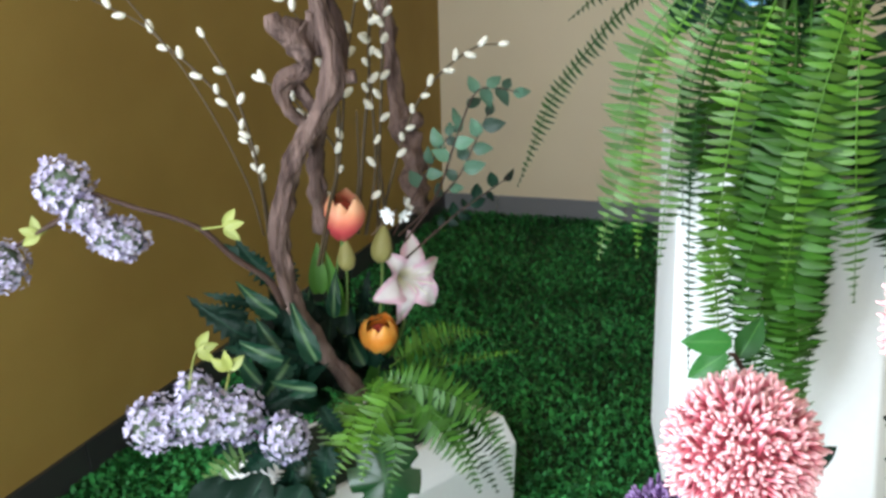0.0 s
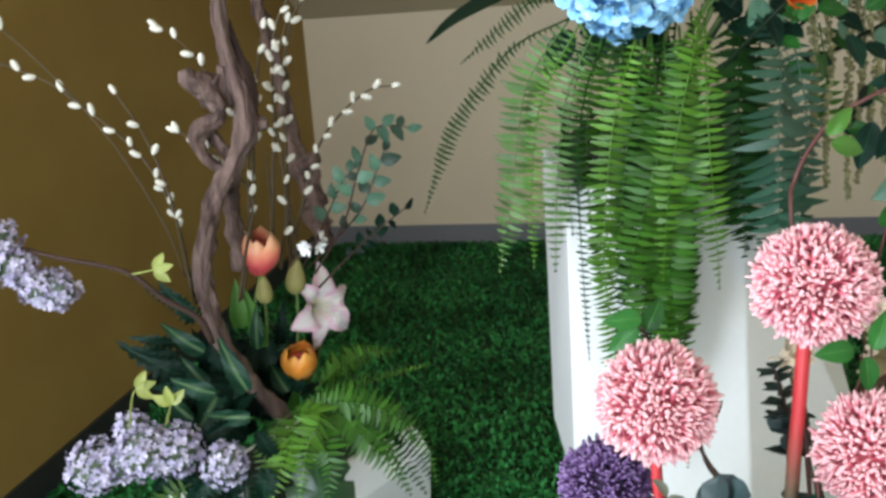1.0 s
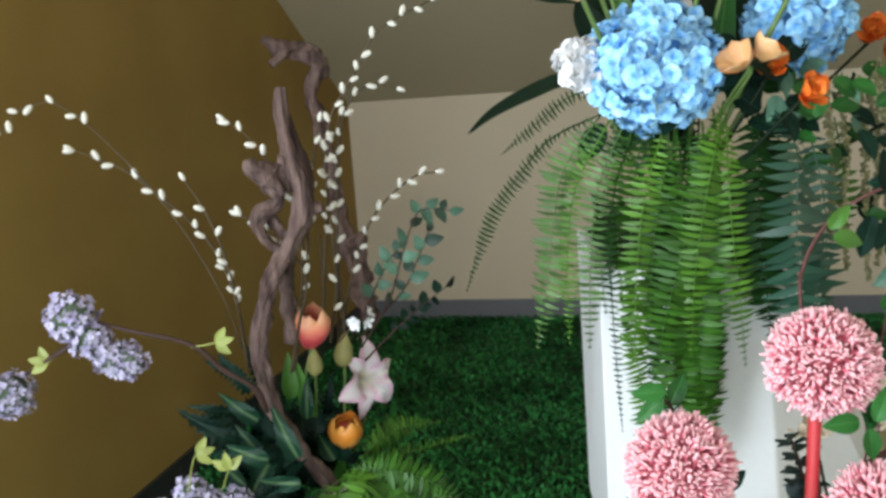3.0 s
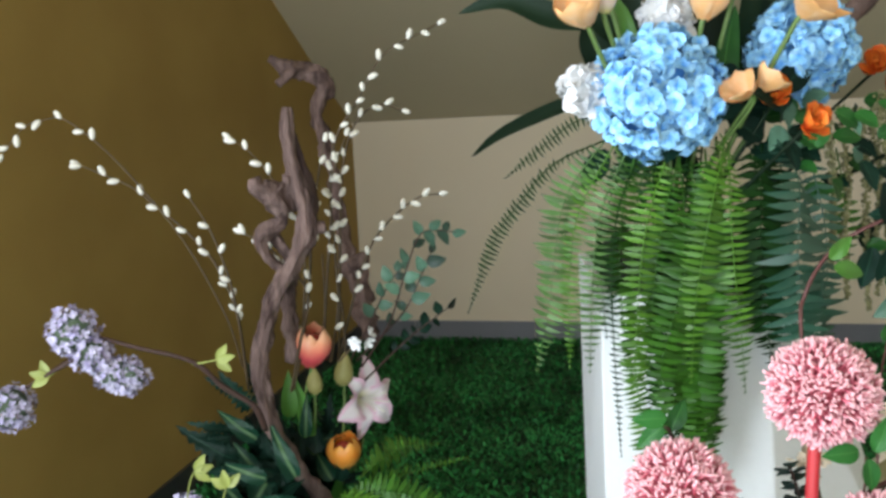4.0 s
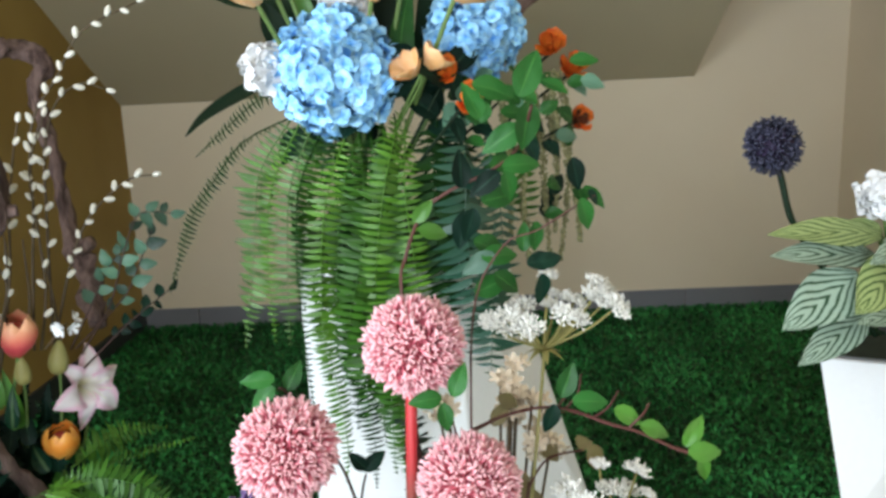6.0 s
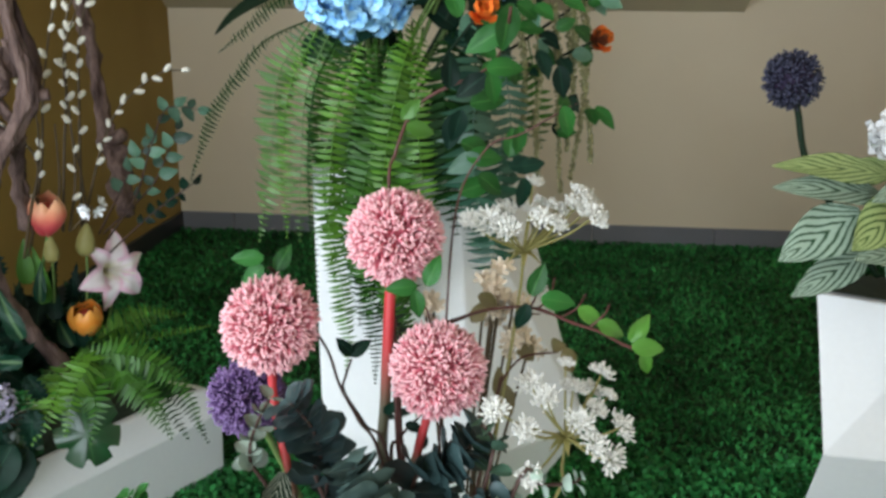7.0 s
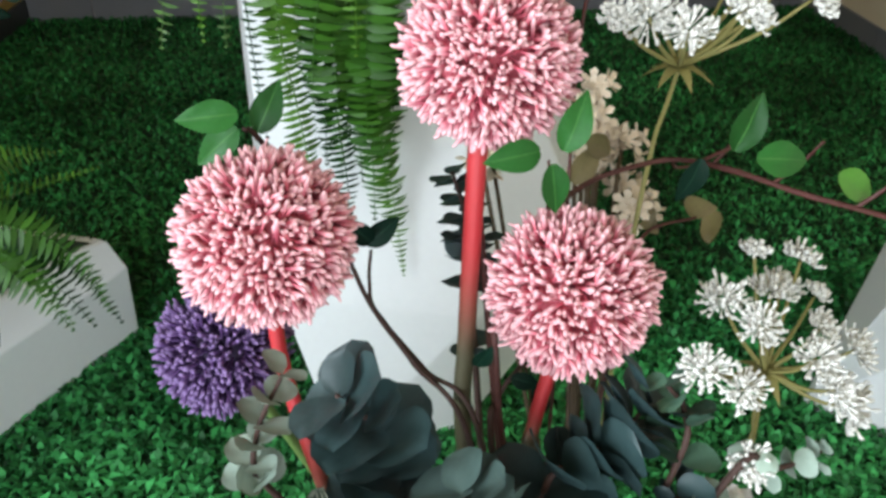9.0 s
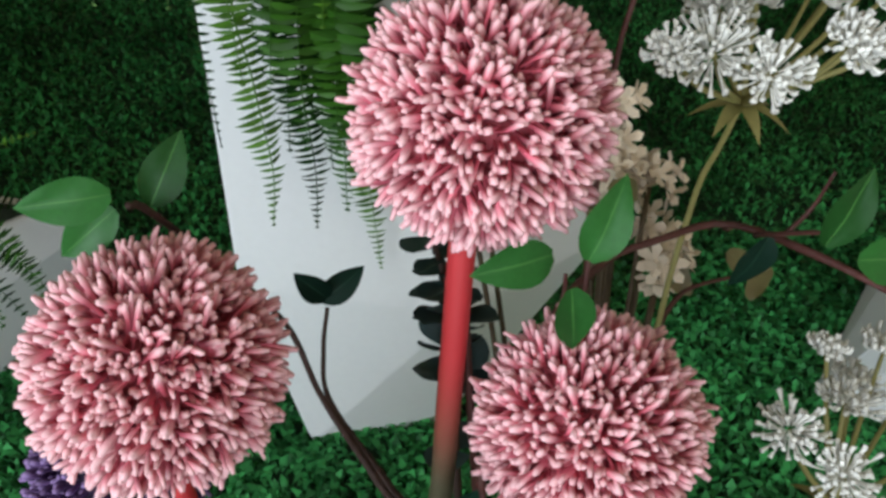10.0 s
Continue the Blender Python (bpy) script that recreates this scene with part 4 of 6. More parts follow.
yellow_sprig([(-0.339, 1.33, 0.579), (-0.33, 1.33, 0.619), (-0.318, 1.33, 0.648), (-0.295, 1.33, 0.655)], (-0.314, 1.32, 0.654), (0.8, 0, 0.1), "thin yellow-green tendril above the lilac")

# dark leaves massed at the foot of the driftwood
rng = random.Random(77)
foot_plant = thing("foliage_plant", (-0.176, 1.5, 0.453), "dark glossy leaves, some with pale middles, massed under the driftwood", "foliage")
for k, (at, wx, wz, ln, wd, m) in enumerate((
        ((-0.266, 1.45, 0.61), -0.75, 0.62, 0.17, 0.085, M_LEAF_DARK),
        ((-0.282, 1.5, 0.63), -0.9, 0.2, 0.13, 0.07, M_LEAF_DARK),
        ((-0.241, 1.52, 0.685), -0.5, 0.8, 0.14, 0.07, M_LEAF_DARK),
        ((-0.22, 1.6, 0.654), -0.3, 0.9, 0.14, 0.07, M_LEAF_DARK),
        ((-0.264, 1.58, 0.694), -0.8, 0.5, 0.12, 0.06, M_LEAF_DARK),
        ((-0.157, 1.44, 0.572), -0.35, 0.9, 0.16, 0.075, M_DIEFF),
        ((-0.21, 1.42, 0.583), -0.8, 0.35, 0.13, 0.07, M_DIEFF),
        ((-0.143, 1.55, 0.607), 0.1, 1.0, 0.12, 0.055, M_DIEFF),
        ((-0.153, 1.4, 0.54), -0.8, 0.1, 0.12, 0.065, M_DIEFF),
        ((-0.191, 1.4, 0.53), -0.9, -0.2, 0.13, 0.07, M_LEAF_DARK),
        ((-0.148, 1.68, 0.502), 0.5, 0.8, 0.11, 0.06, M_LEAF_DARK),
        ((-0.118, 1.68, 0.441), 0.9, 0.3, 0.12, 0.06, M_LEAF_DARK),
        ((-0.147, 1.64, 0.591), 0.3, 0.9, 0.13, 0.06, M_LEAF_DARK),
        ((-0.114, 1.7, 0.542), 0.2, 1.0, 0.14, 0.06, M_LEAF_DARK),
        ((-0.063, 1.72, 0.483), 0.5, 0.9, 0.12, 0.06, M_LEAF_DARK),
        ((-0.173, 1.38, 0.478), -0.6, -0.4, 0.13, 0.07, M_LEAF_DARK),
        ((-0.253, 1.48, 0.575), -1.0, 0.0, 0.12, 0.065, M_LEAF_DARK),
        ((-0.232, 1.5, 0.63), -0.6, 0.5, 0.13, 0.07, M_DIEFF),
        ((-0.273, 1.55, 0.63), -0.95, 0.3, 0.15, 0.05, M_LEAF_DARK),
        ((-0.142, 1.38, 0.52), 0.3, -0.6, 0.12, 0.07, M_LEAF_DARK),
        ((-0.056, 1.78, 0.506), 0.4, 0.8, 0.14, 0.06, M_LEAF_DARK),
        ((-0.17, 1.36, 0.469), -0.5, -0.6, 0.13, 0.09, M_LEAF_DARK), ((-0.211, 1.37, 0.452), -0.9, -0.5, 0.13, 0.09, M_LEAF_DARK), ((-0.134, 1.36, 0.458), -0.1, -0.8, 0.13, 0.09, M_LEAF_DARK),
        ((-0.251, 1.38, 0.446), -0.9, -0.4, 0.12, 0.09, M_LEAF_DARK), ((-0.188, 1.34, 0.428), -0.3, -0.8, 0.12, 0.09, M_LEAF_DARK), ((-0.273, 1.4, 0.467), -0.9, -0.6, 0.12, 0.08, M_LEAF_DARK))):
    put("leaf", whole("leaf", blade(ln * 0.68, wd * (0.62 if m is M_LEAF_DARK else 0.50), rng.uniform(0.3, 0.7), 0.45, 17, 3, "lance", 0.22, k, 0.5 if m is M_LEAF_DARK else 0.1), m), foot_plant, facing(at, (wx, rng.uniform(-0.5, 0.0), wz), VIEW))


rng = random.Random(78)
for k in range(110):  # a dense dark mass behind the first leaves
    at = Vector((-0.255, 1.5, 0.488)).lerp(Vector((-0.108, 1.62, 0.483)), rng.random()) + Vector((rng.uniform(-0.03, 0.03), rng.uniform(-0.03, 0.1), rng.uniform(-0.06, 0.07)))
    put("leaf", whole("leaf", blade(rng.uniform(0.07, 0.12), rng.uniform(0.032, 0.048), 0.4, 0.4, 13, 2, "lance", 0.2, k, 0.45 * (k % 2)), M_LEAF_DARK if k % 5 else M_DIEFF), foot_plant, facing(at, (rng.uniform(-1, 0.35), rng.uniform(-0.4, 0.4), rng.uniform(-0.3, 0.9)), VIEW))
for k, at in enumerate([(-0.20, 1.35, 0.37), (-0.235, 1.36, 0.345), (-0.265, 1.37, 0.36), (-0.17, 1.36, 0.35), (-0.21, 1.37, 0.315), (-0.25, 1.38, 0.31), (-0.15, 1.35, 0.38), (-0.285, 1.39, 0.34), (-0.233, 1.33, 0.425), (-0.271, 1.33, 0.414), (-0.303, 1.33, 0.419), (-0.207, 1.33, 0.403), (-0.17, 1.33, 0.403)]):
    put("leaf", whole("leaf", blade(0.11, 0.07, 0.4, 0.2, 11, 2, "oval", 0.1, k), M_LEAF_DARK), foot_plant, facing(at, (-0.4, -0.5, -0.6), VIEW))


def frond(pts, length_leaflet, material, parent, spacing=0.0125, twist=0.0, face=VIEW, droop=0.15, seed=0, width=0.30, taper=0.75, sweep=0.25):
    """A fern frond: a thin rachis through pts with paired leaflets, in one mesh. twist turns the leaflets' plane about the rachis."""
    rng = random.Random(seed)
    q, tan = spline(pts, 80)
    length = np.concatenate([[0], np.cumsum(np.linalg.norm(np.diff(q, axis=0), axis=1))])
    pieces = [tube(pts, (0.0016, 0.0005), 24, 4)]
    n = int(length[-1] / spacing)
    for k in range(2, n + 1):
        f = k / n
        d = f * length[-1]
        p = Vector([np.interp(d, length, q[:, i]) for i in range(3)])
        w = Vector([np.interp(d, length, tan[:, i]) for i in range(3)]).normalized()
        z = Vector(face)
        z = (z - w * z.dot(w)).normalized()
        z.rotate(Matrix.Rotation(twist + 0.4 * math.sin(4 * f + seed), 3, w))
        s = w.cross(z)
        size = length_leaflet * min(1.0, 0.35 + 2.4 * f) * (1 if f < taper else max(0.12, 1 - (f - taper) / (1 - taper) * 0.9))
        for side in (-1, 1):
            g = size * rng.uniform(0.85, 1.08)
            way = s * side + w * (sweep + rng.uniform(-0.14, 0.14)) - z * (droop * rng.uniform(-0.6, 2.4))
            v, fc, uv = blade(g, max(g * width, 0.004), 0.15, 0.15, 6, 1, "lance")
            v = [(x + 0.16 * side * y * y / g, y, h) for x, y, h in v]
            pieces.append(moved((v, fc, uv), facing(p, way, z + w * rng.uniform(-0.35, 0.35))))
    v, f, w = join(pieces)
    return put("frond", to_mesh("frond", v, f, material, w), parent)


low_fern = thing("fern", (-0.076, 1.45, 0.513), "green fern spilling over the low planter's edge", "fern", "ferns")
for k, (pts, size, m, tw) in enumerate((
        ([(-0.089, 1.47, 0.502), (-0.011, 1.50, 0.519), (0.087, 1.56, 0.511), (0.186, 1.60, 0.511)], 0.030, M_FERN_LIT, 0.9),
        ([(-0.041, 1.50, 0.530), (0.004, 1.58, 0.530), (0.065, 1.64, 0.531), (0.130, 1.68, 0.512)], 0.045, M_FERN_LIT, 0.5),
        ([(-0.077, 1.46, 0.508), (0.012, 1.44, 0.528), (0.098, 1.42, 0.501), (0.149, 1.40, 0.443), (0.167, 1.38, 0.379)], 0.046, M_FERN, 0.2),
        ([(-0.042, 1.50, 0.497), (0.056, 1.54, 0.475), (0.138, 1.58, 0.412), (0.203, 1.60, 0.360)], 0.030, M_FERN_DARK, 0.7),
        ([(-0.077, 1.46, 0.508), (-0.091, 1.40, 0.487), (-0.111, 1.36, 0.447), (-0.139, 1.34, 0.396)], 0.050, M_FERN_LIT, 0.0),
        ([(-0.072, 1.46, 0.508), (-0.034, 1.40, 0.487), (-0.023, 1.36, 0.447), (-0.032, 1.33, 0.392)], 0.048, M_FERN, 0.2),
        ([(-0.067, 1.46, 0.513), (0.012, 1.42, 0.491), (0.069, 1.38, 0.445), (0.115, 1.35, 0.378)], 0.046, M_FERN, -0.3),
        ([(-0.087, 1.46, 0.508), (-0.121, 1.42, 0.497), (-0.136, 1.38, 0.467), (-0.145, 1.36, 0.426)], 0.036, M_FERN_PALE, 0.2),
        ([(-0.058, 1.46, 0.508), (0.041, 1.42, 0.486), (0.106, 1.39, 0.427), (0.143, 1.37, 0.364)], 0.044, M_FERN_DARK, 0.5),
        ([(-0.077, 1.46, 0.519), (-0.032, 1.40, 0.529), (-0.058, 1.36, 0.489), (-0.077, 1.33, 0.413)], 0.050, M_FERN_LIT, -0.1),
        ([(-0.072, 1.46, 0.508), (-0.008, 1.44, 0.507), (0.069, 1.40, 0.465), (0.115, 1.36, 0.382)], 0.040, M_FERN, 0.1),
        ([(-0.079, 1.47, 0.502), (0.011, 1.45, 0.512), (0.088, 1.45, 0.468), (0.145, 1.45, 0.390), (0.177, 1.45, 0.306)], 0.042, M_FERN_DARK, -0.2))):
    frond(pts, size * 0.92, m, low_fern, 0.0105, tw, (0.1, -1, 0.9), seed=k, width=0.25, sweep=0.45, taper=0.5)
small_fern = thing("fern", (-0.251, 1.4, 0.401), "dull olive fern frond under the lilac", "fern", "ferns")
frond([(-0.262, 1.38, 0.436), (-0.295, 1.36, 0.432), (-0.315, 1.34, 0.418), (-0.33, 1.33, 0.382)], 0.03, M_FERN_PALE, small_fern, 0.01, 0.2, seed=31)


def split_leaf(at, way, size, label, seed=0):
    """A monstera leaf, its margin cut by deep notches."""
    n = 26
    verts, faces, uvs = [(0, size * 0.45, 0.01)], [], [(0.5, 0.5)]
    for i in range(n * 2):
        a = 2 * math.pi * i / (n * 2)
        r = size * 0.5 * (1 + 0.1 * math.cos(a) - 0.12 * abs(math.sin(a)) ** 4)
        if i % 8 in (0, 1) and 4 < i < n * 2 - 4:
            r *= 0.74
        verts.append((r * math.sin(a) * 0.92, size * 0.45 - r * math.cos(a), -0.25 * r * r / size + 0.006 * math.sin(5 * a)))
        uvs.append((0.5 + 0.5 * math.cos(a), 0.5 + 0.5 * math.sin(a)))
    for i in range(n * 2):
        faces.append((0, 1 + i, 1 + (i + 1) % (n * 2)))
    return solo("split_leaf", verts, faces, M_MONSTERA, label, "leaf", uvs=uvs, m=facing(at, way, (0.1, -1, 0.7)))


split_leaf((-0.052, 1.38, 0.461), (0.15, -0.3, -0.9), 0.15, "glossy green split leaf hanging over the low planter")
split_leaf((-0.16, 1.38, 0.402), (-0.3, -0.3, -0.8), 0.11, "dark glossy split leaf at the low planter's edge", 1)


def small_white(at, base, n, size, label, seed=0, material=None):
    """A small cluster of white five-petalled blossoms."""
    rng = random.Random(seed)
    t = thing("blossom_sprig", base, label, "flower", "white blossom sprigs")
    put("stem", to_mesh("stem", *tube([base, (Vector(base) + Vector(at)) / 2, at], 0.002, 8, 5)[:2], M_WILLOW), t)
    me = to_mesh("blossom", *join([moved(blade(size, size * 0.75, -0.15, 0, 5, 1, "petal", 0.08, k), Matrix.Rotation(2 * math.pi * k / 5, 4, "Z") @ Matrix.Rotation(0.3, 4, "X")) for k in range(5)])[:2], material or M_WHITE)
    for k in range(n):
        d = Vector((rng.uniform(-1, 1), rng.uniform(-1, 0), rng.uniform(-0.8, 0.8)))
        put("blossom", me, t, Matrix.Translation(Vector(at) + d * size * 1.1) @ d.normalized().to_track_quat("Z", "Y").to_matrix().to_4x4())


small_white((-0.018, 1.52, 0.813), (-0.066, 1.55, 0.758), 7, 0.016, "small white blossoms beside the tulip", 4)


# ---- the hydrangea arrangement on the tall planter ----
CROWN = (0.53, 1.32, 0.98)
fern = thing("fern", CROWN, "long green fern fronds hanging down the tall planter", "fern", "ferns")
# inner fronds take the dark copy as shade, outer ones the lit or pale
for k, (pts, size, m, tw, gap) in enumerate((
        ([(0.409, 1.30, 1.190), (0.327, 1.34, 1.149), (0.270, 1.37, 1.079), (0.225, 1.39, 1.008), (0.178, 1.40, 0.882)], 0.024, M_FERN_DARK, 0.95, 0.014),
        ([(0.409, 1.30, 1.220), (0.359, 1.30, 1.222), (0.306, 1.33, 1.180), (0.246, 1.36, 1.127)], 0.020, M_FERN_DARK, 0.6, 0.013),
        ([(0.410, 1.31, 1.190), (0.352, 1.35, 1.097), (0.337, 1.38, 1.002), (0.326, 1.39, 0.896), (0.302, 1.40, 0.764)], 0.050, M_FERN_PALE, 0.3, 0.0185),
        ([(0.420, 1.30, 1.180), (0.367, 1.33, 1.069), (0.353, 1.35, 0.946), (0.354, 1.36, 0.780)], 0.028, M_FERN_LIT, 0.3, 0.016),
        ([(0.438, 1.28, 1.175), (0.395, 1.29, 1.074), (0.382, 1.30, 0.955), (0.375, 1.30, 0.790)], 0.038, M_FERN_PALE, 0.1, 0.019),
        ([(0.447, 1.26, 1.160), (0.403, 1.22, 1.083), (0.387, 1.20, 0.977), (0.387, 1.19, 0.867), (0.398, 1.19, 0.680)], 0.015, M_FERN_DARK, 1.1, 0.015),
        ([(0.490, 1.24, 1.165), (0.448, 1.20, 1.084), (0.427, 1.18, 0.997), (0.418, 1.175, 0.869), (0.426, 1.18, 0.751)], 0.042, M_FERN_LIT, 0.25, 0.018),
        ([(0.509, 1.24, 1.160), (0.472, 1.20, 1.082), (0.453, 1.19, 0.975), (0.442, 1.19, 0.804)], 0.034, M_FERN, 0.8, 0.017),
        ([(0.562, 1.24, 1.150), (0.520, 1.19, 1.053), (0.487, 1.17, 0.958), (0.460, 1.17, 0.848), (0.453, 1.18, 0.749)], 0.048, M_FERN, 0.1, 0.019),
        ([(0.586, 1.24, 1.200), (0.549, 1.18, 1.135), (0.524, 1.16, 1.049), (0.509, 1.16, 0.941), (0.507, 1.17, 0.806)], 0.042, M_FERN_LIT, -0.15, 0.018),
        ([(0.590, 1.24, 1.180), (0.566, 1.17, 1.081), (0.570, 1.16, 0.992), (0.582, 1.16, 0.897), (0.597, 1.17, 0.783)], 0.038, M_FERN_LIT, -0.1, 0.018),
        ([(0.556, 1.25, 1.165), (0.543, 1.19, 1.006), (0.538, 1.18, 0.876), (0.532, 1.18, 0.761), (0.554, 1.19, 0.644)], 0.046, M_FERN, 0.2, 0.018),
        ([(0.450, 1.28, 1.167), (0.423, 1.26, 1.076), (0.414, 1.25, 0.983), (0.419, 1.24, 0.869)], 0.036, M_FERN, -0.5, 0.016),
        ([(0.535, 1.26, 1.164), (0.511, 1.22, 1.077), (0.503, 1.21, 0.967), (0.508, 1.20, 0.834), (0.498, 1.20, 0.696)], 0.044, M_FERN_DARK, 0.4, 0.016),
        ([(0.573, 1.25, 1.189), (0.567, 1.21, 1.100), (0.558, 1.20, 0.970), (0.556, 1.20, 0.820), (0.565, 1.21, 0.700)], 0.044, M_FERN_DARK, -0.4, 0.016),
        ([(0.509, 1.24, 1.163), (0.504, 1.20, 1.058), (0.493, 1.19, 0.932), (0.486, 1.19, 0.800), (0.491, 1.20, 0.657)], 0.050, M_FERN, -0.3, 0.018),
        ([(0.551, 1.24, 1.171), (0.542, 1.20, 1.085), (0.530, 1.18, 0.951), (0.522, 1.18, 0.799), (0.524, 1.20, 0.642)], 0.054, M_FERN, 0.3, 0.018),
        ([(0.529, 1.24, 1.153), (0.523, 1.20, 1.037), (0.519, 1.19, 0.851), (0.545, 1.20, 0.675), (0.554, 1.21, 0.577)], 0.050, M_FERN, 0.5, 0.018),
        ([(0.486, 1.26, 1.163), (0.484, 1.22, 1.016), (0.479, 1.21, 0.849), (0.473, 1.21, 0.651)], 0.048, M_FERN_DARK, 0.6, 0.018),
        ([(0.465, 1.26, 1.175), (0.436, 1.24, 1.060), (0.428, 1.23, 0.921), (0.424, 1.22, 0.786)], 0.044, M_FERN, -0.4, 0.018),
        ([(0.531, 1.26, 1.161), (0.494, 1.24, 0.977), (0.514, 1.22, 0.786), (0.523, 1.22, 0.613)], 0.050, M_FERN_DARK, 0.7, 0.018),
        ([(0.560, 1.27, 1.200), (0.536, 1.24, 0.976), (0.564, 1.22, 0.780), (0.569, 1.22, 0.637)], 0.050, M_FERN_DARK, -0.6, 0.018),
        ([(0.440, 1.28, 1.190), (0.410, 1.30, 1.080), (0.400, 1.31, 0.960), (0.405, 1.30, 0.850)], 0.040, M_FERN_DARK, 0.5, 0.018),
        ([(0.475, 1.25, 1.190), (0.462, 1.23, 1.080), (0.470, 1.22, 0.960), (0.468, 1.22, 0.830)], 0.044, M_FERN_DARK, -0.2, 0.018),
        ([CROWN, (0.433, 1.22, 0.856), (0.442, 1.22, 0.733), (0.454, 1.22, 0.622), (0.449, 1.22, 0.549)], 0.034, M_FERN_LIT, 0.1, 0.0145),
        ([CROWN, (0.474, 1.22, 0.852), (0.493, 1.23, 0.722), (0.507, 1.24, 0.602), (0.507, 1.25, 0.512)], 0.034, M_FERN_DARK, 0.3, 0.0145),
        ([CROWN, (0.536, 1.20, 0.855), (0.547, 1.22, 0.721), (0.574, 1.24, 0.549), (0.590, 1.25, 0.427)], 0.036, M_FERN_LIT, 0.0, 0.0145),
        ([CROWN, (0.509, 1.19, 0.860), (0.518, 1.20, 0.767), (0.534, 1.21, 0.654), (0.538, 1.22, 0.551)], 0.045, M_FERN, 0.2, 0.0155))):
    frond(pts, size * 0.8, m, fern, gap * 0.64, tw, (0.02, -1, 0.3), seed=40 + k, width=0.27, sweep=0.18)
blue_fern = thing("fern", (0.674, 1.2, 1.18), "broad blue-green fern fronds hanging beside the others", "fern", "ferns")
for k, (pts, size, m) in enumerate((
        ([(0.666, 1.24, 1.186), (0.667, 1.16, 1.128), (0.656, 1.13, 1.022), (0.664, 1.13, 0.909), (0.674, 1.14, 0.808)], 0.062, M_FERN_BLUE),
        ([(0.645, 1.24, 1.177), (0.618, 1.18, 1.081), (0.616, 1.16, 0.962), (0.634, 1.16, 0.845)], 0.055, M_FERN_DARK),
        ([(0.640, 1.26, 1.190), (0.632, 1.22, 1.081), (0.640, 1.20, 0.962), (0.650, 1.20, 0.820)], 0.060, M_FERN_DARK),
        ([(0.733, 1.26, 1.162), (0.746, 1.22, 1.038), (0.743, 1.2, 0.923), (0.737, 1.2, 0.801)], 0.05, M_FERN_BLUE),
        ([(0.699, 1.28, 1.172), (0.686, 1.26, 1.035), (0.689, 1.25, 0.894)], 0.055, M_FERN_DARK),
        ([(0.716, 1.16, 1.007), (0.716, 1.17, 0.905), (0.718, 1.19, 0.81), (0.715, 1.2, 0.709)], 0.06, M_FERN_BLUE),
        ([(0.792, 1.28, 1.158), (0.811, 1.28, 1.076), (0.835, 1.3, 0.955)], 0.04, M_FERN))):
    frond(pts, size, m, blue_fern, 0.0155, 0.25 * (k % 3 - 1), (0.02, -1, 0.2), seed=80 + k, width=0.25, sweep=0.4)


def hydrangea(at, radius, count, label, seed, petal):
    t = thing("hydrangea", CROWN, label, "flower", "hydrangeas")
    put("stem", to_mesh("stem", *tube([CROWN, (Vector(CROWN) + Vector(at)) / 2, at], 0.005, 8, 6)[:2], M_STEM), t)
    floret_ball("", at, radius, count, petal, M_BLUECORE, 0.0170, "", "", seed, parent=t, joined=False)


hydrangea((0.482, 1.262, 1.26), 0.099, 310, "large sky blue hydrangea head", 51, M_BLUE)
hydrangea((0.735, 1.3, 1.321), 0.082, 230, "sky blue hydrangea head, partly hidden", 52, M_BLUE)


def ruffle(name, at, radius, label, material, seed=0, petals=22, group="", base=CROWN, axis=(0, -1, 0.3), wide=0.9, stem=M_BLADE, inner=62, ripple=0.22):
    """A full flower of ruffled petals in rings: carnation, rose."""
    rng = random.Random(seed)
    t = thing(name, base, label, "flower", group)
    at, axis = Vector(at), Vector(axis).normalized()
    put("stem", to_mesh("stem", *tube([base, (Vector(base) + at) / 2 - axis * 0.01, at - axis * radius * 0.6], 0.003, 8, 5)[:2], stem), t)
    m = Matrix.Translation(at - axis * radius * 0.6) @ axis.to_track_quat("Z", "Y").to_matrix().to_4x4()
    meshes = [whole("petal", blade(radius * s, radius * wide * s, -0.25, 0.0, 7, 2, "petal", ripple, k, cup=0.35), material) for k, s in enumerate((0.85, 1.0, 1.15))]
    for k in range(petals):
        f = k / petals
        put("petal", meshes[k % 3], t, m @ Matrix.Rotation(2.4 * k, 4, "Z") @ Matrix.Rotation(radians(84 - inner * f + rng.uniform(-10, 10)), 4, "X"))
    return t


def carnation(at, radius, label, seed, base=CROWN):
    t = thing("carnation", base, label, "flower", "carnations")
    put("stem", to_mesh("stem", *tube([base, (Vector(base) + Vector(at)) / 2, at], 0.003, 8, 5)[:2], M_STEM), t)
    floret_ball("", at, radius, 34, M_WHITE, M_WHITE, 0.021, "", "", seed, parent=t, joined=False)


carnation((0.370, 1.29, 1.272), 0.034, "white ruffled carnation beside the hydrangea", 1)
carnation((0.508, 1.3, 1.379), 0.035, "white ruffled carnation above the hydrangea", 2)
for k, (at, r) in enumerate((((0.915, 1.375, 1.294), 0.034), ((0.965, 1.38, 1.252), 0.034), ((0.663, 1.1, 1.218), 0.03), ((0.649, 1.2, 1.258), 0.03), ((0.96, 1.34, 1.153), 0.03))):
    ruffle("rose", at, r * 1.35, "orange rose, half open, among dull leaves" if k != 3 else "orange-red rose in the shade of a tulip", M_ROSE, 10 + k, 15, "orange roses", axis=(0.3 * (k % 3 - 1), -0.8, 0.5), wide=0.8)
ruffle("berry_cluster", (0.939, 1.3, 1.156), 0.026, "glossy brown seed cluster among the leaves", M_CONE, 19, 12, axis=(0.1, -1, 0.2), wide=0.6)

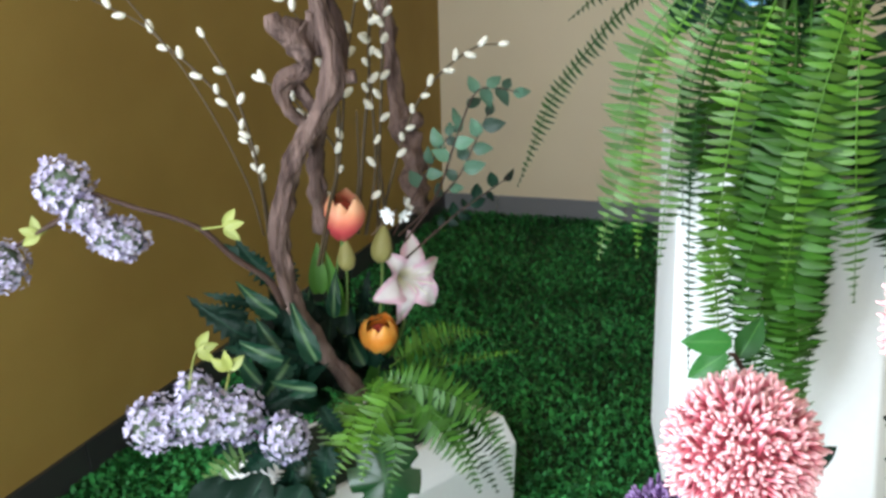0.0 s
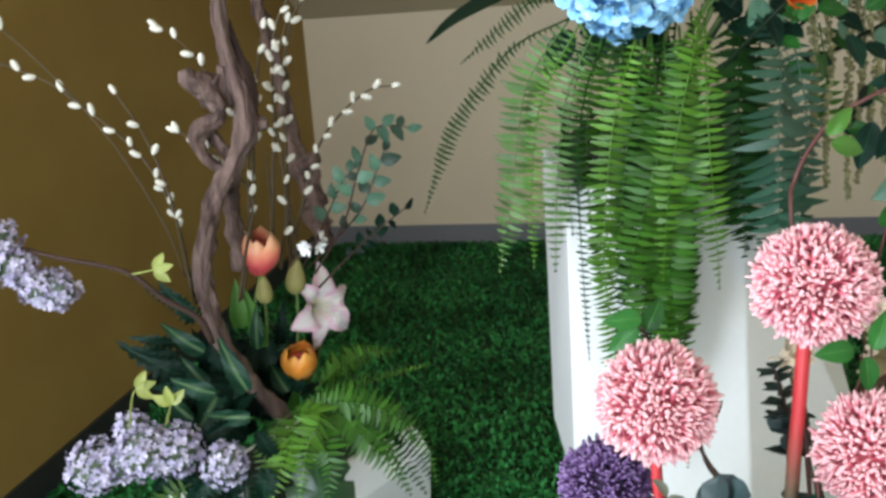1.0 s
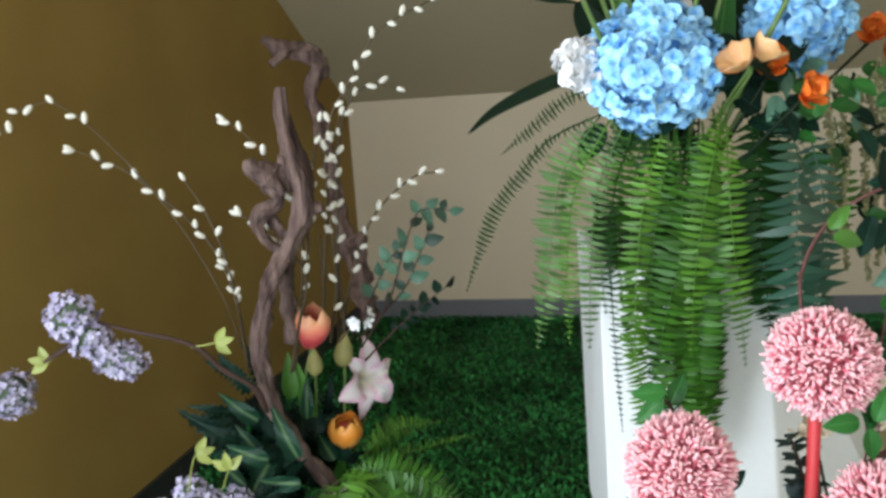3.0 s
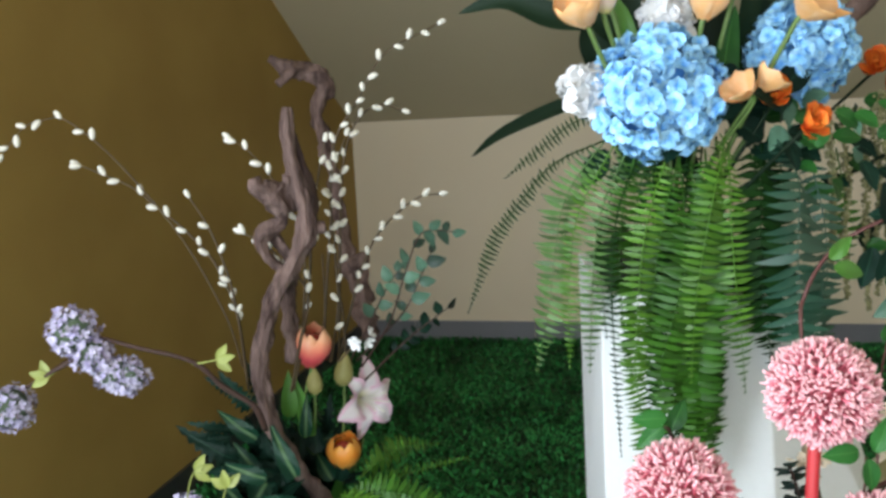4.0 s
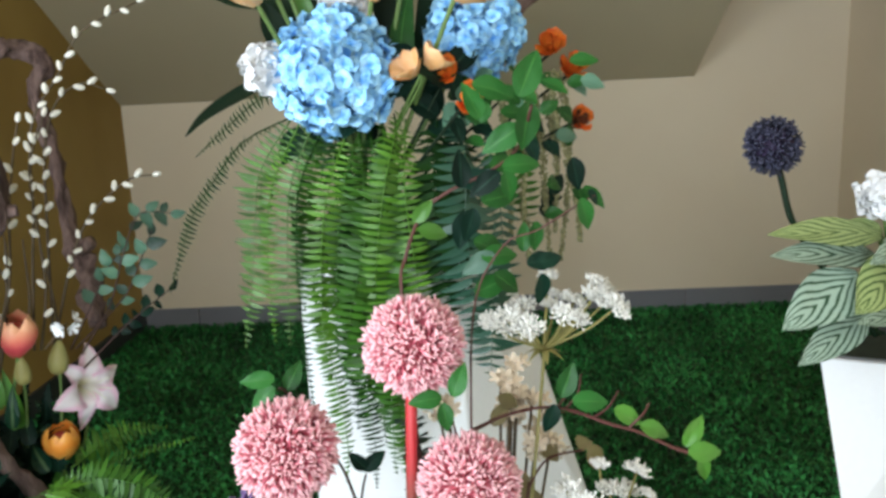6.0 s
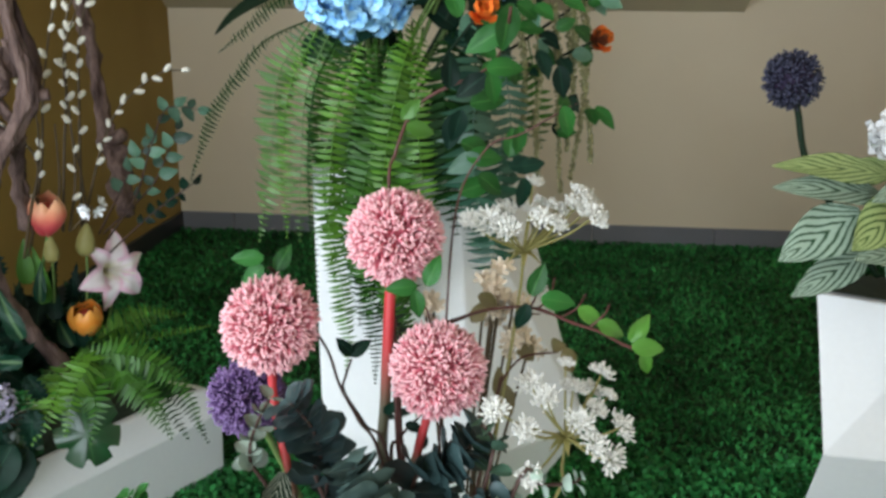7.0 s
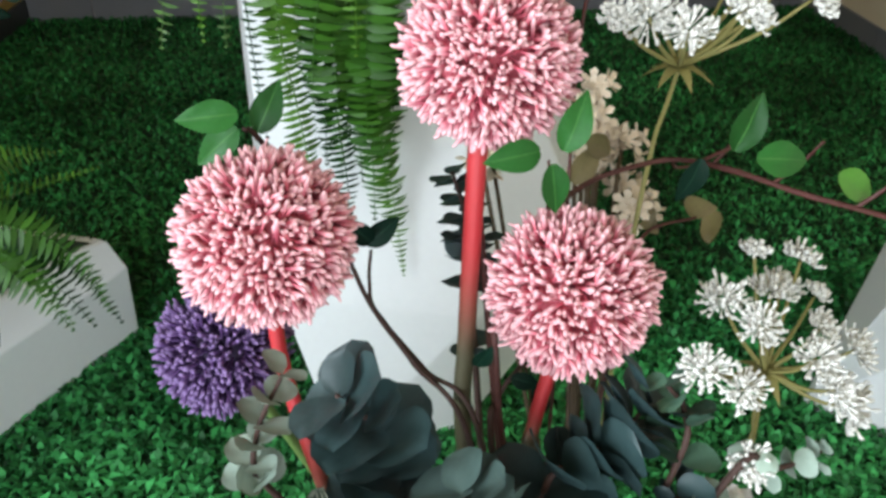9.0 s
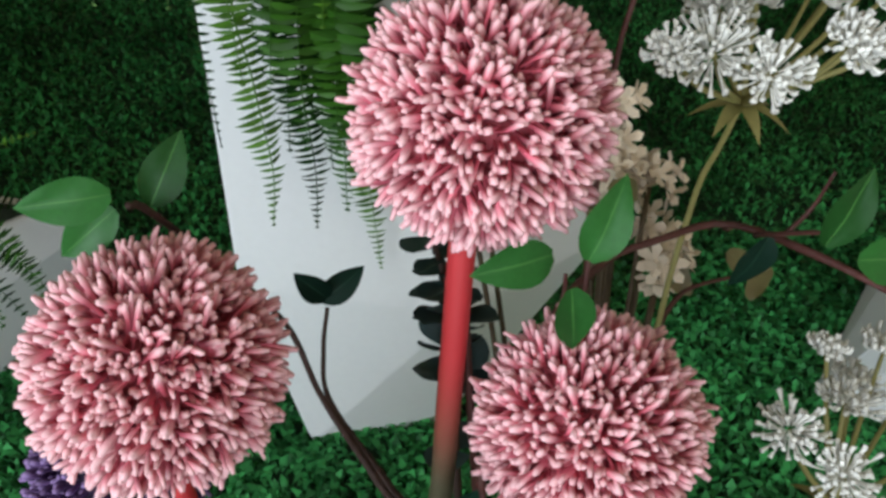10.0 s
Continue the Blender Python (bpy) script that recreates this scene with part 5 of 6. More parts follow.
FOOT = (0.53, 1.33, 0.97)
for k, (at, size, m, op, tilt, label) in enumerate((
        ((0.343, 1.211, 1.395), 0.07, M_PEACH, 0.35, (-0.5, -0.35, 0.9), "peach tulip, just opening, on a pale stem"),
        ((0.543, 1.214, 1.4), 0.068, M_PEACH, 0.2, (0.15, -0.3, 1), "peach tulip, half open, standing upright"),
        ((0.671, 1.135, 1.387), 0.062, M_PEACH, 0.75, (0.5, -0.5, 0.8), "peach tulip, wide open with spread petals"),
        ((0.392, 1.25, 1.412), 0.055, M_BLUSH, 0.0, (-0.1, -0.1, 1), "blush tulip bud with a yellow base"),
        ((0.391, 1.27, 1.481), 0.07, M_BLUSH, 0.4, (-0.2, -0.2, 1), "blush pink tulip, just opening at the top"),
        ((0.504, 1.27, 1.48), 0.066, M_PEACH, 0.9, (0.1, -0.5, 0.7), "peach tulip, wide open with spread petals"),
        ((0.603, 1.25, 1.466), 0.06, M_BLUSH, 0.0, (0.02, -0.1, 1), "blush pink tulip bud, still closed"),
        ((0.581, 1.18, 1.266), 0.046, M_PEACH, 0.6, (-0.6, -0.3, 0.6), "peach tulip, drooping open beside the hydrangea"),
        ((0.629, 1.18, 1.278), 0.046, M_PEACH, 0.6, (0.6, -0.2, 0.7), "peach tulip, drooping open beside the hydrangea"))):
    tulip(at, FOOT, size * 0.84, m, label, op, tilt, seed=20 + k, leaf=False, group="tall tulips", stem_r=0.004 if size > 0.05 else 0.0025)

# long dark blades
BL = "long dark green blade leaf behind the flowers"


def strap(pts, width, label=BL, material=None, group="blade leaves", seed=0, face=VIEW):
    """A long leaf that follows pts."""
    q, tan = spline(pts, 18)
    verts, faces, uvs = [], [], []
    for i in range(18):
        f = i / 17
        w = width / 2 * (math.sin(math.pi * (0.06 + 0.94 * f) ** 0.75) ** 0.7)
        t = Vector(tan[i])
        s = t.cross(Vector(face)).normalized()
        z = s.cross(t)
        for j in (-1, -0.5, 0, 0.5, 1):
            p = Vector(q[i]) + s * j * w + z * (abs(j) * w * 0.3 + 0.08 * w * math.sin(7 * f + 2 * j + seed))
            verts.append(p)
            uvs.append((f, 0.5 + j / 2))
    for i in range(17):
        for j in range(4):
            a = i * 5 + j
            faces.append((a, a + 1, a + 6, a + 5))
    return solo("blade_leaf", verts, faces, material or M_BLADE, label, "leaf", group, uvs=uvs)


strap([(0.471, 1.34, 1.312), (0.412, 1.38, 1.381), (0.336, 1.4, 1.396), (0.262, 1.42, 1.426), (0.184, 1.44, 1.408)], 0.05, seed=1)
strap([(0.432, 1.35, 1.225), (0.386, 1.42, 1.245), (0.33, 1.52, 1.219), (0.271, 1.62, 1.179), (0.229, 1.7, 1.133)], 0.028, seed=2)
strap([(0.467, 1.33, 1.235), (0.423, 1.33, 1.294), (0.39, 1.33, 1.341), (0.379, 1.33, 1.379)], 0.06, seed=3)
strap([(0.491, 1.34, 1.263), (0.463, 1.36, 1.409), (0.462, 1.37, 1.523), (0.476, 1.38, 1.619)], 0.075, seed=4)
strap([(0.566, 1.35, 1.261), (0.606, 1.37, 1.41), (0.631, 1.38, 1.529), (0.62, 1.38, 1.625)], 0.075, seed=5)
strap([(0.648, 1.34, 1.25), (0.683, 1.36, 1.39), (0.692, 1.37, 1.5), (0.701, 1.38, 1.57)], 0.065, seed=6)
strap([(0.685, 1.35, 1.31), (0.716, 1.36, 1.41), (0.723, 1.36, 1.489), (0.72, 1.36, 1.538)], 0.045, seed=7)
strap([(0.497, 1.36, 1.312), (0.443, 1.38, 1.448), (0.388, 1.4, 1.497), (0.338, 1.42, 1.496)], 0.05, seed=8)
strap([(0.539, 1.33, 1.263), (0.531, 1.35, 1.399), (0.55, 1.36, 1.505), (0.561, 1.36, 1.562)], 0.055, "pale green tulip leaf behind the flowers", M_LEAF_LIT, "tulip leaves", 9)
strap([(0.46, 1.3, 1.293), (0.437, 1.3, 1.377), (0.418, 1.3, 1.423)], 0.028, "pale green tulip leaf behind the flowers", M_LEAF_LIT, "tulip leaves", 10)
strap([(0.594, 1.28, 1.253), (0.599, 1.28, 1.32), (0.622, 1.3, 1.396)], 0.045, "green tulip leaf behind the flowers", M_LEAF, "tulip leaves", 11)
strap([(0.56, 1.33, 1.272), (0.492, 1.34, 1.389), (0.488, 1.34, 1.445)], 0.02, "dry pink-brown blade behind the flowers", M_BROWNLEAF, "blade leaves", 12)
solo("curved_branch", *tube([(0.789, 1.38, 1.245), (0.839, 1.38, 1.355), (0.893, 1.38, 1.407), (0.927, 1.38, 1.475), (0.977, 1.38, 1.527), (1.03, 1.38, 1.555)], (0.018, 0.02, 0.018, 0.016), 30, 9, 0.25)[:2], M_WOOD,
     "bare curved brown branch rising behind the roses", "branch")

# round dull leaves massed under the roses
rng = random.Random(5)
rose_bush = thing("rose_foliage", (0.764, 1.28, 1.18), "dull green serrated leaves massed under the roses", "foliage")
backing = thing("backing_foliage", (0.552, 1.34, 1.212), "dark green leaves filling in behind the hydrangea", "foliage")
for k in range(54):
    a, b = rng.random(), rng.random()
    at = Vector((0.648, 1.26, 1.224)).lerp(Vector((0.922, 1.3, 1.204)), a) + Vector((0, rng.uniform(-0.1, 0.08), rng.uniform(-0.19 if k % 2 else -0.08, 0.05) * (0.4 + a)))
    ln, wd = rng.uniform(0.036, 0.055), rng.uniform(0.026, 0.036)
    put("leaf", whole("leaf", blade(ln, wd, 0.2, 0.2, 12, 3, "oval", 0.06, k, 0.08), (M_LEAF, M_LEAF_DARK, M_MINT, M_LEAF)[k % 4]), rose_bush, facing(at, (rng.uniform(-0.4, 1), rng.uniform(-0.9, 0.1), rng.uniform(-0.7, 0.4)), (0.1, -1, 0.5)))
for k in range(36):
    a = rng.random()
    at = Vector((0.419, 1.3, 1.219)).lerp(Vector((0.694, 1.2, 1.23)), a) + Vector((0, rng.uniform(0.0, 0.1), rng.uniform(-0.06, 0.05)))
    put("leaf", whole("leaf", blade(rng.uniform(0.07, 0.1), 0.045, 0.2, 0.2, 10, 3, "oval", 0.06, k), M_LEAF_DARK), backing, facing(at, (rng.uniform(-0.8, 0.8), rng.uniform(-0.6, 0.1), rng.uniform(-0.6, 0.8)), (0.0, -1, 0.4)))


def amaranth(pts, radius, label, seed, material=None):
    """A hanging tassel of beads."""
    rng = random.Random(seed)
    t = thing("hanging_tassel", pts[0], label, "foliage", "hanging tassels")
    put("stem", to_mesh("stem", *tube(pts, (0.0015, 0.0008), 16, 4)[:2], M_PALESTEM), t)
    q, tan = spline(pts, 60)
    pieces = []
    b = ball(1.0, 5, 4)
    for i in range(60):
        for k in range(4):
            d = Vector([rng.uniform(-1, 1) for _ in range(3)]).normalized()
            r = radius * (1.0 - 0.6 * (i / 59)) * rng.uniform(0.5, 1.0)
            s = rng.uniform(0.0022, 0.0042)
            pieces.append(moved(b, Matrix.Translation(Vector(q[i]) + d * r) @ Matrix.Scale(s, 4)))
    v, f, w = join(pieces)
    tagged(put("bead_tassel", to_mesh("bead_tassel", v, f, material or M_AMAR), t), kind="stuff")


TAS = "beige-green hanging tassel of small beads"
amaranth([(0.808, 1.3, 1.22), (0.82, 1.29, 1.109), (0.815, 1.28, 1.006), (0.825, 1.28, 0.898)], 0.010, TAS, 1)
amaranth([(0.852, 1.32, 1.219), (0.865, 1.31, 1.106), (0.87, 1.31, 1), (0.883, 1.31, 0.866)], 0.011, TAS, 2)
amaranth([(0.909, 1.34, 1.239), (0.927, 1.33, 1.157), (0.926, 1.33, 1.028), (0.91, 1.33, 0.889)], 0.011, TAS, 3)
amaranth([(0.889, 1.34, 1.198), (0.903, 1.33, 1.072), (0.898, 1.33, 0.94)], 0.009, TAS, 4)
amaranth([(0.775, 1.28, 1.2), (0.787, 1.27, 1.081), (0.781, 1.26, 0.957)], 0.009, TAS, 5)
amaranth([(0.891, 1.33, 1.234), (0.893, 1.31, 1.173), (0.928, 1.3, 1.013), (0.937, 1.3, 0.926)], 0.010, TAS, 6)


# ---- the allium arrangement in front ----
CENTRE = Vector((0.46, 0.55, 0.47))


def allium(at, radius, spikes, stem, label, mat_s, core, seed, thick=0.00155, group="alliums", stem_mat=None, stem_r=0.0052):
    """A globe of club-shaped stamens on a stout stem."""
    rng = random.Random(seed)
    t = thing("allium", stem[0], label, "flower", group)
    put("stem", whole("stem", tube(stem, stem_r, 26, 9), stem_mat or M_REDSTEM), t)
    head = put("flower_head", to_mesh("flower_head", *ball(radius * 0.74, 18, 12)[:2], core), t, Matrix.Translation(at))
    pieces = []
    for d in sphere_dirs(spikes, rng, 1.6):
        r = radius * rng.uniform(0.86, 1.08)
        lean = (d + Vector([rng.uniform(-0.75, 0.75) for _ in range(3)])).normalized()
        root = d * radius * 0.62
        tip = root + lean * (r - radius * 0.62) / max(0.7, lean.dot(d))
        m1 = root.lerp(tip, 0.6) + Vector([rng.uniform(-1, 1) for _ in range(3)]) * 0.0012
        w = thick * rng.uniform(0.75, 1.35)
        pieces.append(tube_quick([root, m1, root.lerp(tip, 0.86), tip], (w * 0.4, w * 0.7, w * 1.08, w * 0.62)))
    v, f, w = join(pieces)
    tagged(put("stamen_globe", to_mesh("stamen_globe", v, f, mat_s, w), head, Matrix.Translation(at)), kind="stuff")
    return t


def tube_quick(pts, radii, sides=4):
    d = (pts[-1] - pts[0]).normalized()
    a = d.orthogonal().normalized()
    b = d.cross(a)
    verts, faces, uvs = [], [], []
    for i, (p, r) in enumerate(zip(pts, radii)):
        for k in range(sides):
            w = 2 * math.pi * k / sides
            verts.append(p + (a * math.cos(w) + b * math.sin(w)) * r)
            uvs.append((i / (len(pts) - 1), k / sides))
        if i:
            for k in range(sides):
                k2 = (k + 1) % sides
                faces.append(((i - 1) * sides + k, (i - 1) * sides + k2, i * sides + k2, i * sides + k))
    faces.append(tuple((len(pts) - 1) * sides + k for k in range(sides)))
    return verts, faces, uvs


PINK = "pink globe allium with a red stem"
BALL_1, BALL_2, BALL_3 = (0.303, 0.664, 0.883), (0.446, 0.66, 0.983), (0.486, 0.605, 0.839)
allium(BALL_1, 0.0520, 2300, [(0.40, 0.58, 0.48)] + [(0.332, 0.6, 0.637), (0.321, 0.62, 0.691), (0.309, 0.64, 0.757), (0.303, 0.655, 0.804)] + [BALL_1], PINK + ", leaning outwards", M_PINK, M_PINKCORE, 1)
allium(BALL_2, 0.0520, 2300, [(0.45, 0.62, 0.48)] + [(0.429, 0.64, 0.698), (0.433, 0.65, 0.784), (0.437, 0.655, 0.867), (0.441, 0.66, 0.928)] + [BALL_2], PINK + ", the tallest", M_PINK, M_PINKCORE, 2, stem_r=0.0065)
allium(BALL_3, 0.0520, 2300, [(0.47, 0.58, 0.48)] + [(0.456, 0.59, 0.694), (0.462, 0.595, 0.743), (0.472, 0.6, 0.777)] + [BALL_3], PINK + ", leaning to the open side", M_PINK, M_PINKCORE, 3)
allium((0.273, 0.715, 0.769), 0.045, 1500, [(0.40, 0.62, 0.48), (0.34, 0.68, 0.62), (0.273, 0.715, 0.769)], "dark purple globe allium low among the leaves", M_PURPLE, M_PURPLECORE, 4, 0.0015, stem_mat=M_STEM, stem_r=0.004)
allium((0.368, 0.47, 0.659), 0.047, 1500, [(0.43, 0.54, 0.48), (0.42, 0.50, 0.55), (0.368, 0.47, 0.659)], "slate blue globe allium low in front", M_SLATE, M_INK, 5, 0.0015, stem_mat=M_STEM, stem_r=0.004)


def lace(base, stem, spots, r, label, seed):
    """Queen Anne's lace: rays that spread from a joint, each with a small flat head of florets."""
    rng = random.Random(seed)
    t = thing("lace_flower", stem[0], label, "flower", "lace flowers")
    put("stem", to_mesh("stem", *tube(list(stem) + [base], (0.0022, 0.0018), 16, 6)[:2], M_PALESTEM), t)
    base = Vector(base)
    for k in range(7):
        a = 2 * math.pi * k / 7
        put("bract", whole("bract", blade(0.026, 0.009, 0.5, 0.2, 6, 1, "lance", 0, k), M_PALESTEM), t, facing(base, (math.cos(a), math.sin(a), 0.1), (0, 0, 1)))
    for at, s in spots:
        at = Vector(at)
        mid = base.lerp(at, 0.55) + Vector((0, 0, -0.006)) + (at - base) * 0.05
        put("ray", to_mesh("ray", *tube([base, mid, at], (0.0020, 0.0012), 8, 5)[:2], M_PALESTEM), t)
        up = ((at - base).normalized() + Vector((0, -0.5, 0.7))).normalized()
        pieces = []
        for d in sphere_dirs(130, rng, 1.8):
            if d.z < -0.2:
                continue
            p = Vector((d.x, d.y, max(0, d.z) * 0.55)) * r * s * rng.uniform(0.55, 1.12)
            q = Vector([rng.uniform(-1, 1) for _ in range(3)]) * 0.0016
            pieces.append(tube_quick([p * 0.3, p * 0.75 + q, p + q + Vector((0, 0, 0.0016)), p + q * 1.6 + Vector((0, 0, 0.003))], (0.0004, 0.0007, 0.0015, 0.0012)))
        v, f, w = join(pieces)
        put("floret_head", to_mesh("floret_head", v, f, M_LACE, w), t, Matrix.Translation(at) @ up.to_track_quat("Z", "Y").to_matrix().to_4x4())


lace((0.61, 0.695, 0.945), [(0.52, 0.60, 0.48)] + [(0.595, 0.70, 0.76), (0.614, 0.718, 0.868), (0.614, 0.708, 0.910)],
     [(p, s) for p, s in zip([(0.532, 0.66, 0.998), (0.555, 0.66, 0.995), (0.586, 0.7, 0.996), (0.571, 0.64, 0.991), (0.625, 0.72, 0.99), (0.612, 0.64, 1.001), (0.638, 0.66, 0.988), (0.66, 0.72, 0.99), (0.676, 0.7, 0.997), (0.705, 0.74, 1), (0.685, 0.66, 0.996), (0.695, 0.7, 0.995), (0.654, 0.76, 0.987)] + [(0.63, 0.73, 1.022), (0.688, 0.72, 1.009)], (0.7, 1.2, 1.1, 1.0, 0.9, 0.9, 0.8, 1.0, 1.1, 0.9, 1.2, 1.1, 0.8, 0.8, 0.9))],
     0.017, "white lace flower umbel on a straw stem", 61)
lace((0.631, 0.569, 0.759), [(0.50, 0.55, 0.47), (0.54, 0.55, 0.56)] + [(0.62, 0.56, 0.686), (0.627, 0.565, 0.724)],
     [(p, s) for p, s in zip([(0.588, 0.58, 0.825), (0.645, 0.62, 0.826), (0.692, 0.62, 0.81), (0.649, 0.6, 0.803), (0.598, 0.55, 0.82), (0.679, 0.62, 0.789), (0.694, 0.6, 0.79), (0.662, 0.56, 0.796), (0.631, 0.53, 0.799), (0.69, 0.55, 0.776), (0.645, 0.52, 0.776), (0.666, 0.52, 0.754), (0.564, 0.52, 0.801), (0.53, 0.52, 0.827), (0.565, 0.5, 0.756)], (1.1, 0.6, 1.0, 1.1, 1.0, 1.0, 0.6, 0.9, 1.1, 1.2, 1.1, 1.2, 0.95, 0.95, 0.95))],
     0.0165, "white lace flower umbel leaning out, with many small heads", 62)
for k, (at, n) in enumerate((((0.598, 0.78, 0.849), 12), ((0.615, 0.8, 0.86), 8), ((0.619, 0.74, 0.807), 8), ((0.593, 0.8, 0.868), 7), ((0.612, 0.79, 0.851), 8), ((0.603, 0.8, 0.828), 9), ((0.628, 0.78, 0.843), 7), ((0.635, 0.78, 0.804), 8), ((0.654, 0.78, 0.783), 9), ((0.618, 0.82, 0.88), 7), ((0.526, 0.82, 0.828), 8), ((0.513, 0.82, 0.841), 9))):
    small_white(at, (0.52, 0.62, 0.5), n, 0.013, "cream dried blossom sprig behind the lace flower", 30 + k, M_CREAM)

# twiggy branches with glossy leaves
LB = "red-brown twig with glossy green leaves"


def branch_with(pts, leaf_list, label, radius=0.003, stem_mat=M_REDTWIG, side_twigs=(), seed=0):
    """A twig through pts; each leaf is (place of its middle, length, way, material)."""
    t = thing("leafy_branch", pts[0], label, "branch", "leafy branches")
    put("stem", to_mesh("stem", *tube(pts, (radius, radius * 0.6), 40, 6, 0.35)[:2], stem_mat), t)
    for tw in side_twigs:
        put("twig", to_mesh("twig", *tube(tw, (radius * 0.6, radius * 0.35), 14, 5)[:2], stem_mat), t)
    for k, (at, ln, way, m) in enumerate(leaf_list):
        w = Vector(way).normalized()
        put("leaf", whole("leaf", blade(ln, ln * 0.56, 0.15 + 0.1 * (k % 3), 0.22, 9, 3, "oval", 0.05, seed + k), m), t, facing(Vector(at) - w * ln * 0.5, w, (0.1 * (k % 5 - 2), -1, 0.35 + 0.15 * (k % 3))))
    return t


def leaves(points, rng, size, materials, out=(0.4, -0.2, 0.1)):
    """Leaves at the given places, each turned its own way."""
    return [(p, size * rng.uniform(0.85, 1.15), (out[0] + rng.uniform(-0.7, 0.7), out[1] + rng.uniform(-0.3, 0.3), out[2] + rng.uniform(-0.8, 0.9)), materials[rng.randrange(len(materials))]) for p in points]


rng = random.Random(9)
branch_with([(0.47, 0.60, 0.48), (0.45, 0.64, 0.75), (0.445, 0.7, 1.016), (0.456, 0.72, 1.066), (0.47, 0.7, 1.114), (0.493, 0.68, 1.14), (0.54, 0.66, 1.165), (0.541, 0.58, 1.199), (0.529, 0.52, 1.239)],
            [((0.515, 0.49, 1.269), 0.044, (0.5, 0.1, 1), M_LEAF),
             ((0.488, 0.5, 1.256), 0.04, (1, -0.2, -0.25), M_LEAF),
             ((0.475, 0.52, 1.246), 0.034, (-0.3, 0, 1), M_LEAF),
             ((0.532, 0.54, 1.219), 0.046, (-0.1, 0, -1), M_LEAF),
             ((0.519, 0.57, 1.206), 0.044, (-0.9, 0, -0.5), M_LEAF),
             ((0.551, 0.6, 1.178), 0.042, (1, -0.1, 0.15), M_LEAF),
             ((0.524, 0.64, 1.153), 0.04, (-0.7, 0, -0.5), M_LEAF_DARK),
             ((0.544, 0.62, 1.152), 0.036, (0.3, 0, -1), M_LEAF),
             ((0.506, 0.66, 1.168), 0.04, (0.1, 0, 1), M_LEAF_DARK),
             ((0.465, 0.67, 1.125), 0.03, (0.6, -0.1, 0.6), M_LEAF_LIT),
             ((0.476, 0.67, 1.102), 0.034, (0.9, -0.1, -0.2), M_LEAF_LIT)],
            LB + ", rising and arching over", 0.0024, seed=100)
branch_with([(0.48, 0.60, 0.48), (0.50, 0.64, 0.8), (0.52, 0.68, 1.0), (0.549, 0.66, 1.08), (0.583, 0.64, 1.1), (0.622, 0.62, 1.128), (0.634, 0.61, 1.137)],
            [((0.626, 0.638, 1.156), 0.038, (0.25, 0, -1), M_LEAF_DARK),
             ((0.626, 0.613, 1.117), 0.036, (0.35, -0.1, -1), M_LEAF),
             ((0.634, 0.61, 1.135), 0.022, (0.6, 0, -0.6), M_LEAF_DARK),
             ((0.584, 0.65, 1.09), 0.034, (0, 0, -1), M_LEAF),
             ((0.605, 0.66, 1.061), 0.034, (1, 0, 0.2), M_LEAF_DARK),
             ((0.555, 0.68, 1.068), 0.046, (1, 0, 0.1), M_LEAF),
             ((0.528, 0.68, 1.059), 0.042, (-0.8, 0, -0.4), M_MINT),
             ((0.563, 0.68, 1.034), 0.042, (0.7, 0, -0.5), M_LEAF),
             ((0.52, 0.68, 1.102), 0.04, (-0.2, 0, -1), M_LEAF_DARK),
             ((0.529, 0.69, 1.151), 0.048, (-1, 0, 0.1), M_LEAF_DARK),
             ((0.556, 0.68, 1.132), 0.044, (1, -0.1, 0.2), M_LEAF),
             ((0.553, 0.7, 1.072), 0.05, (0.8, 0, -0.3), M_LEAF),
             ((0.551, 0.7, 1.028), 0.046, (0.9, 0, 0.3), M_LEAF),
             ((0.597, 0.66, 1.061), 0.04, (1, 0, 0.1), M_LEAF_DARK),
             ((0.596, 0.66, 1.026), 0.04, (0.1, 0, -1), M_LEAF_DARK),
             ((0.523, 0.72, 1.089), 0.046, (-0.2, 0, -1), M_LEAF_DARK),
             ((0.59, 0.7, 1.08), 0.034, (0.1, 0, 1), M_LEAF),
             ((0.57, 0.7, 1.166), 0.04, (0.9, 0, 0.2), M_LEAF)],
            LB + ", thin and pale at its end", 0.0015, seed=120)
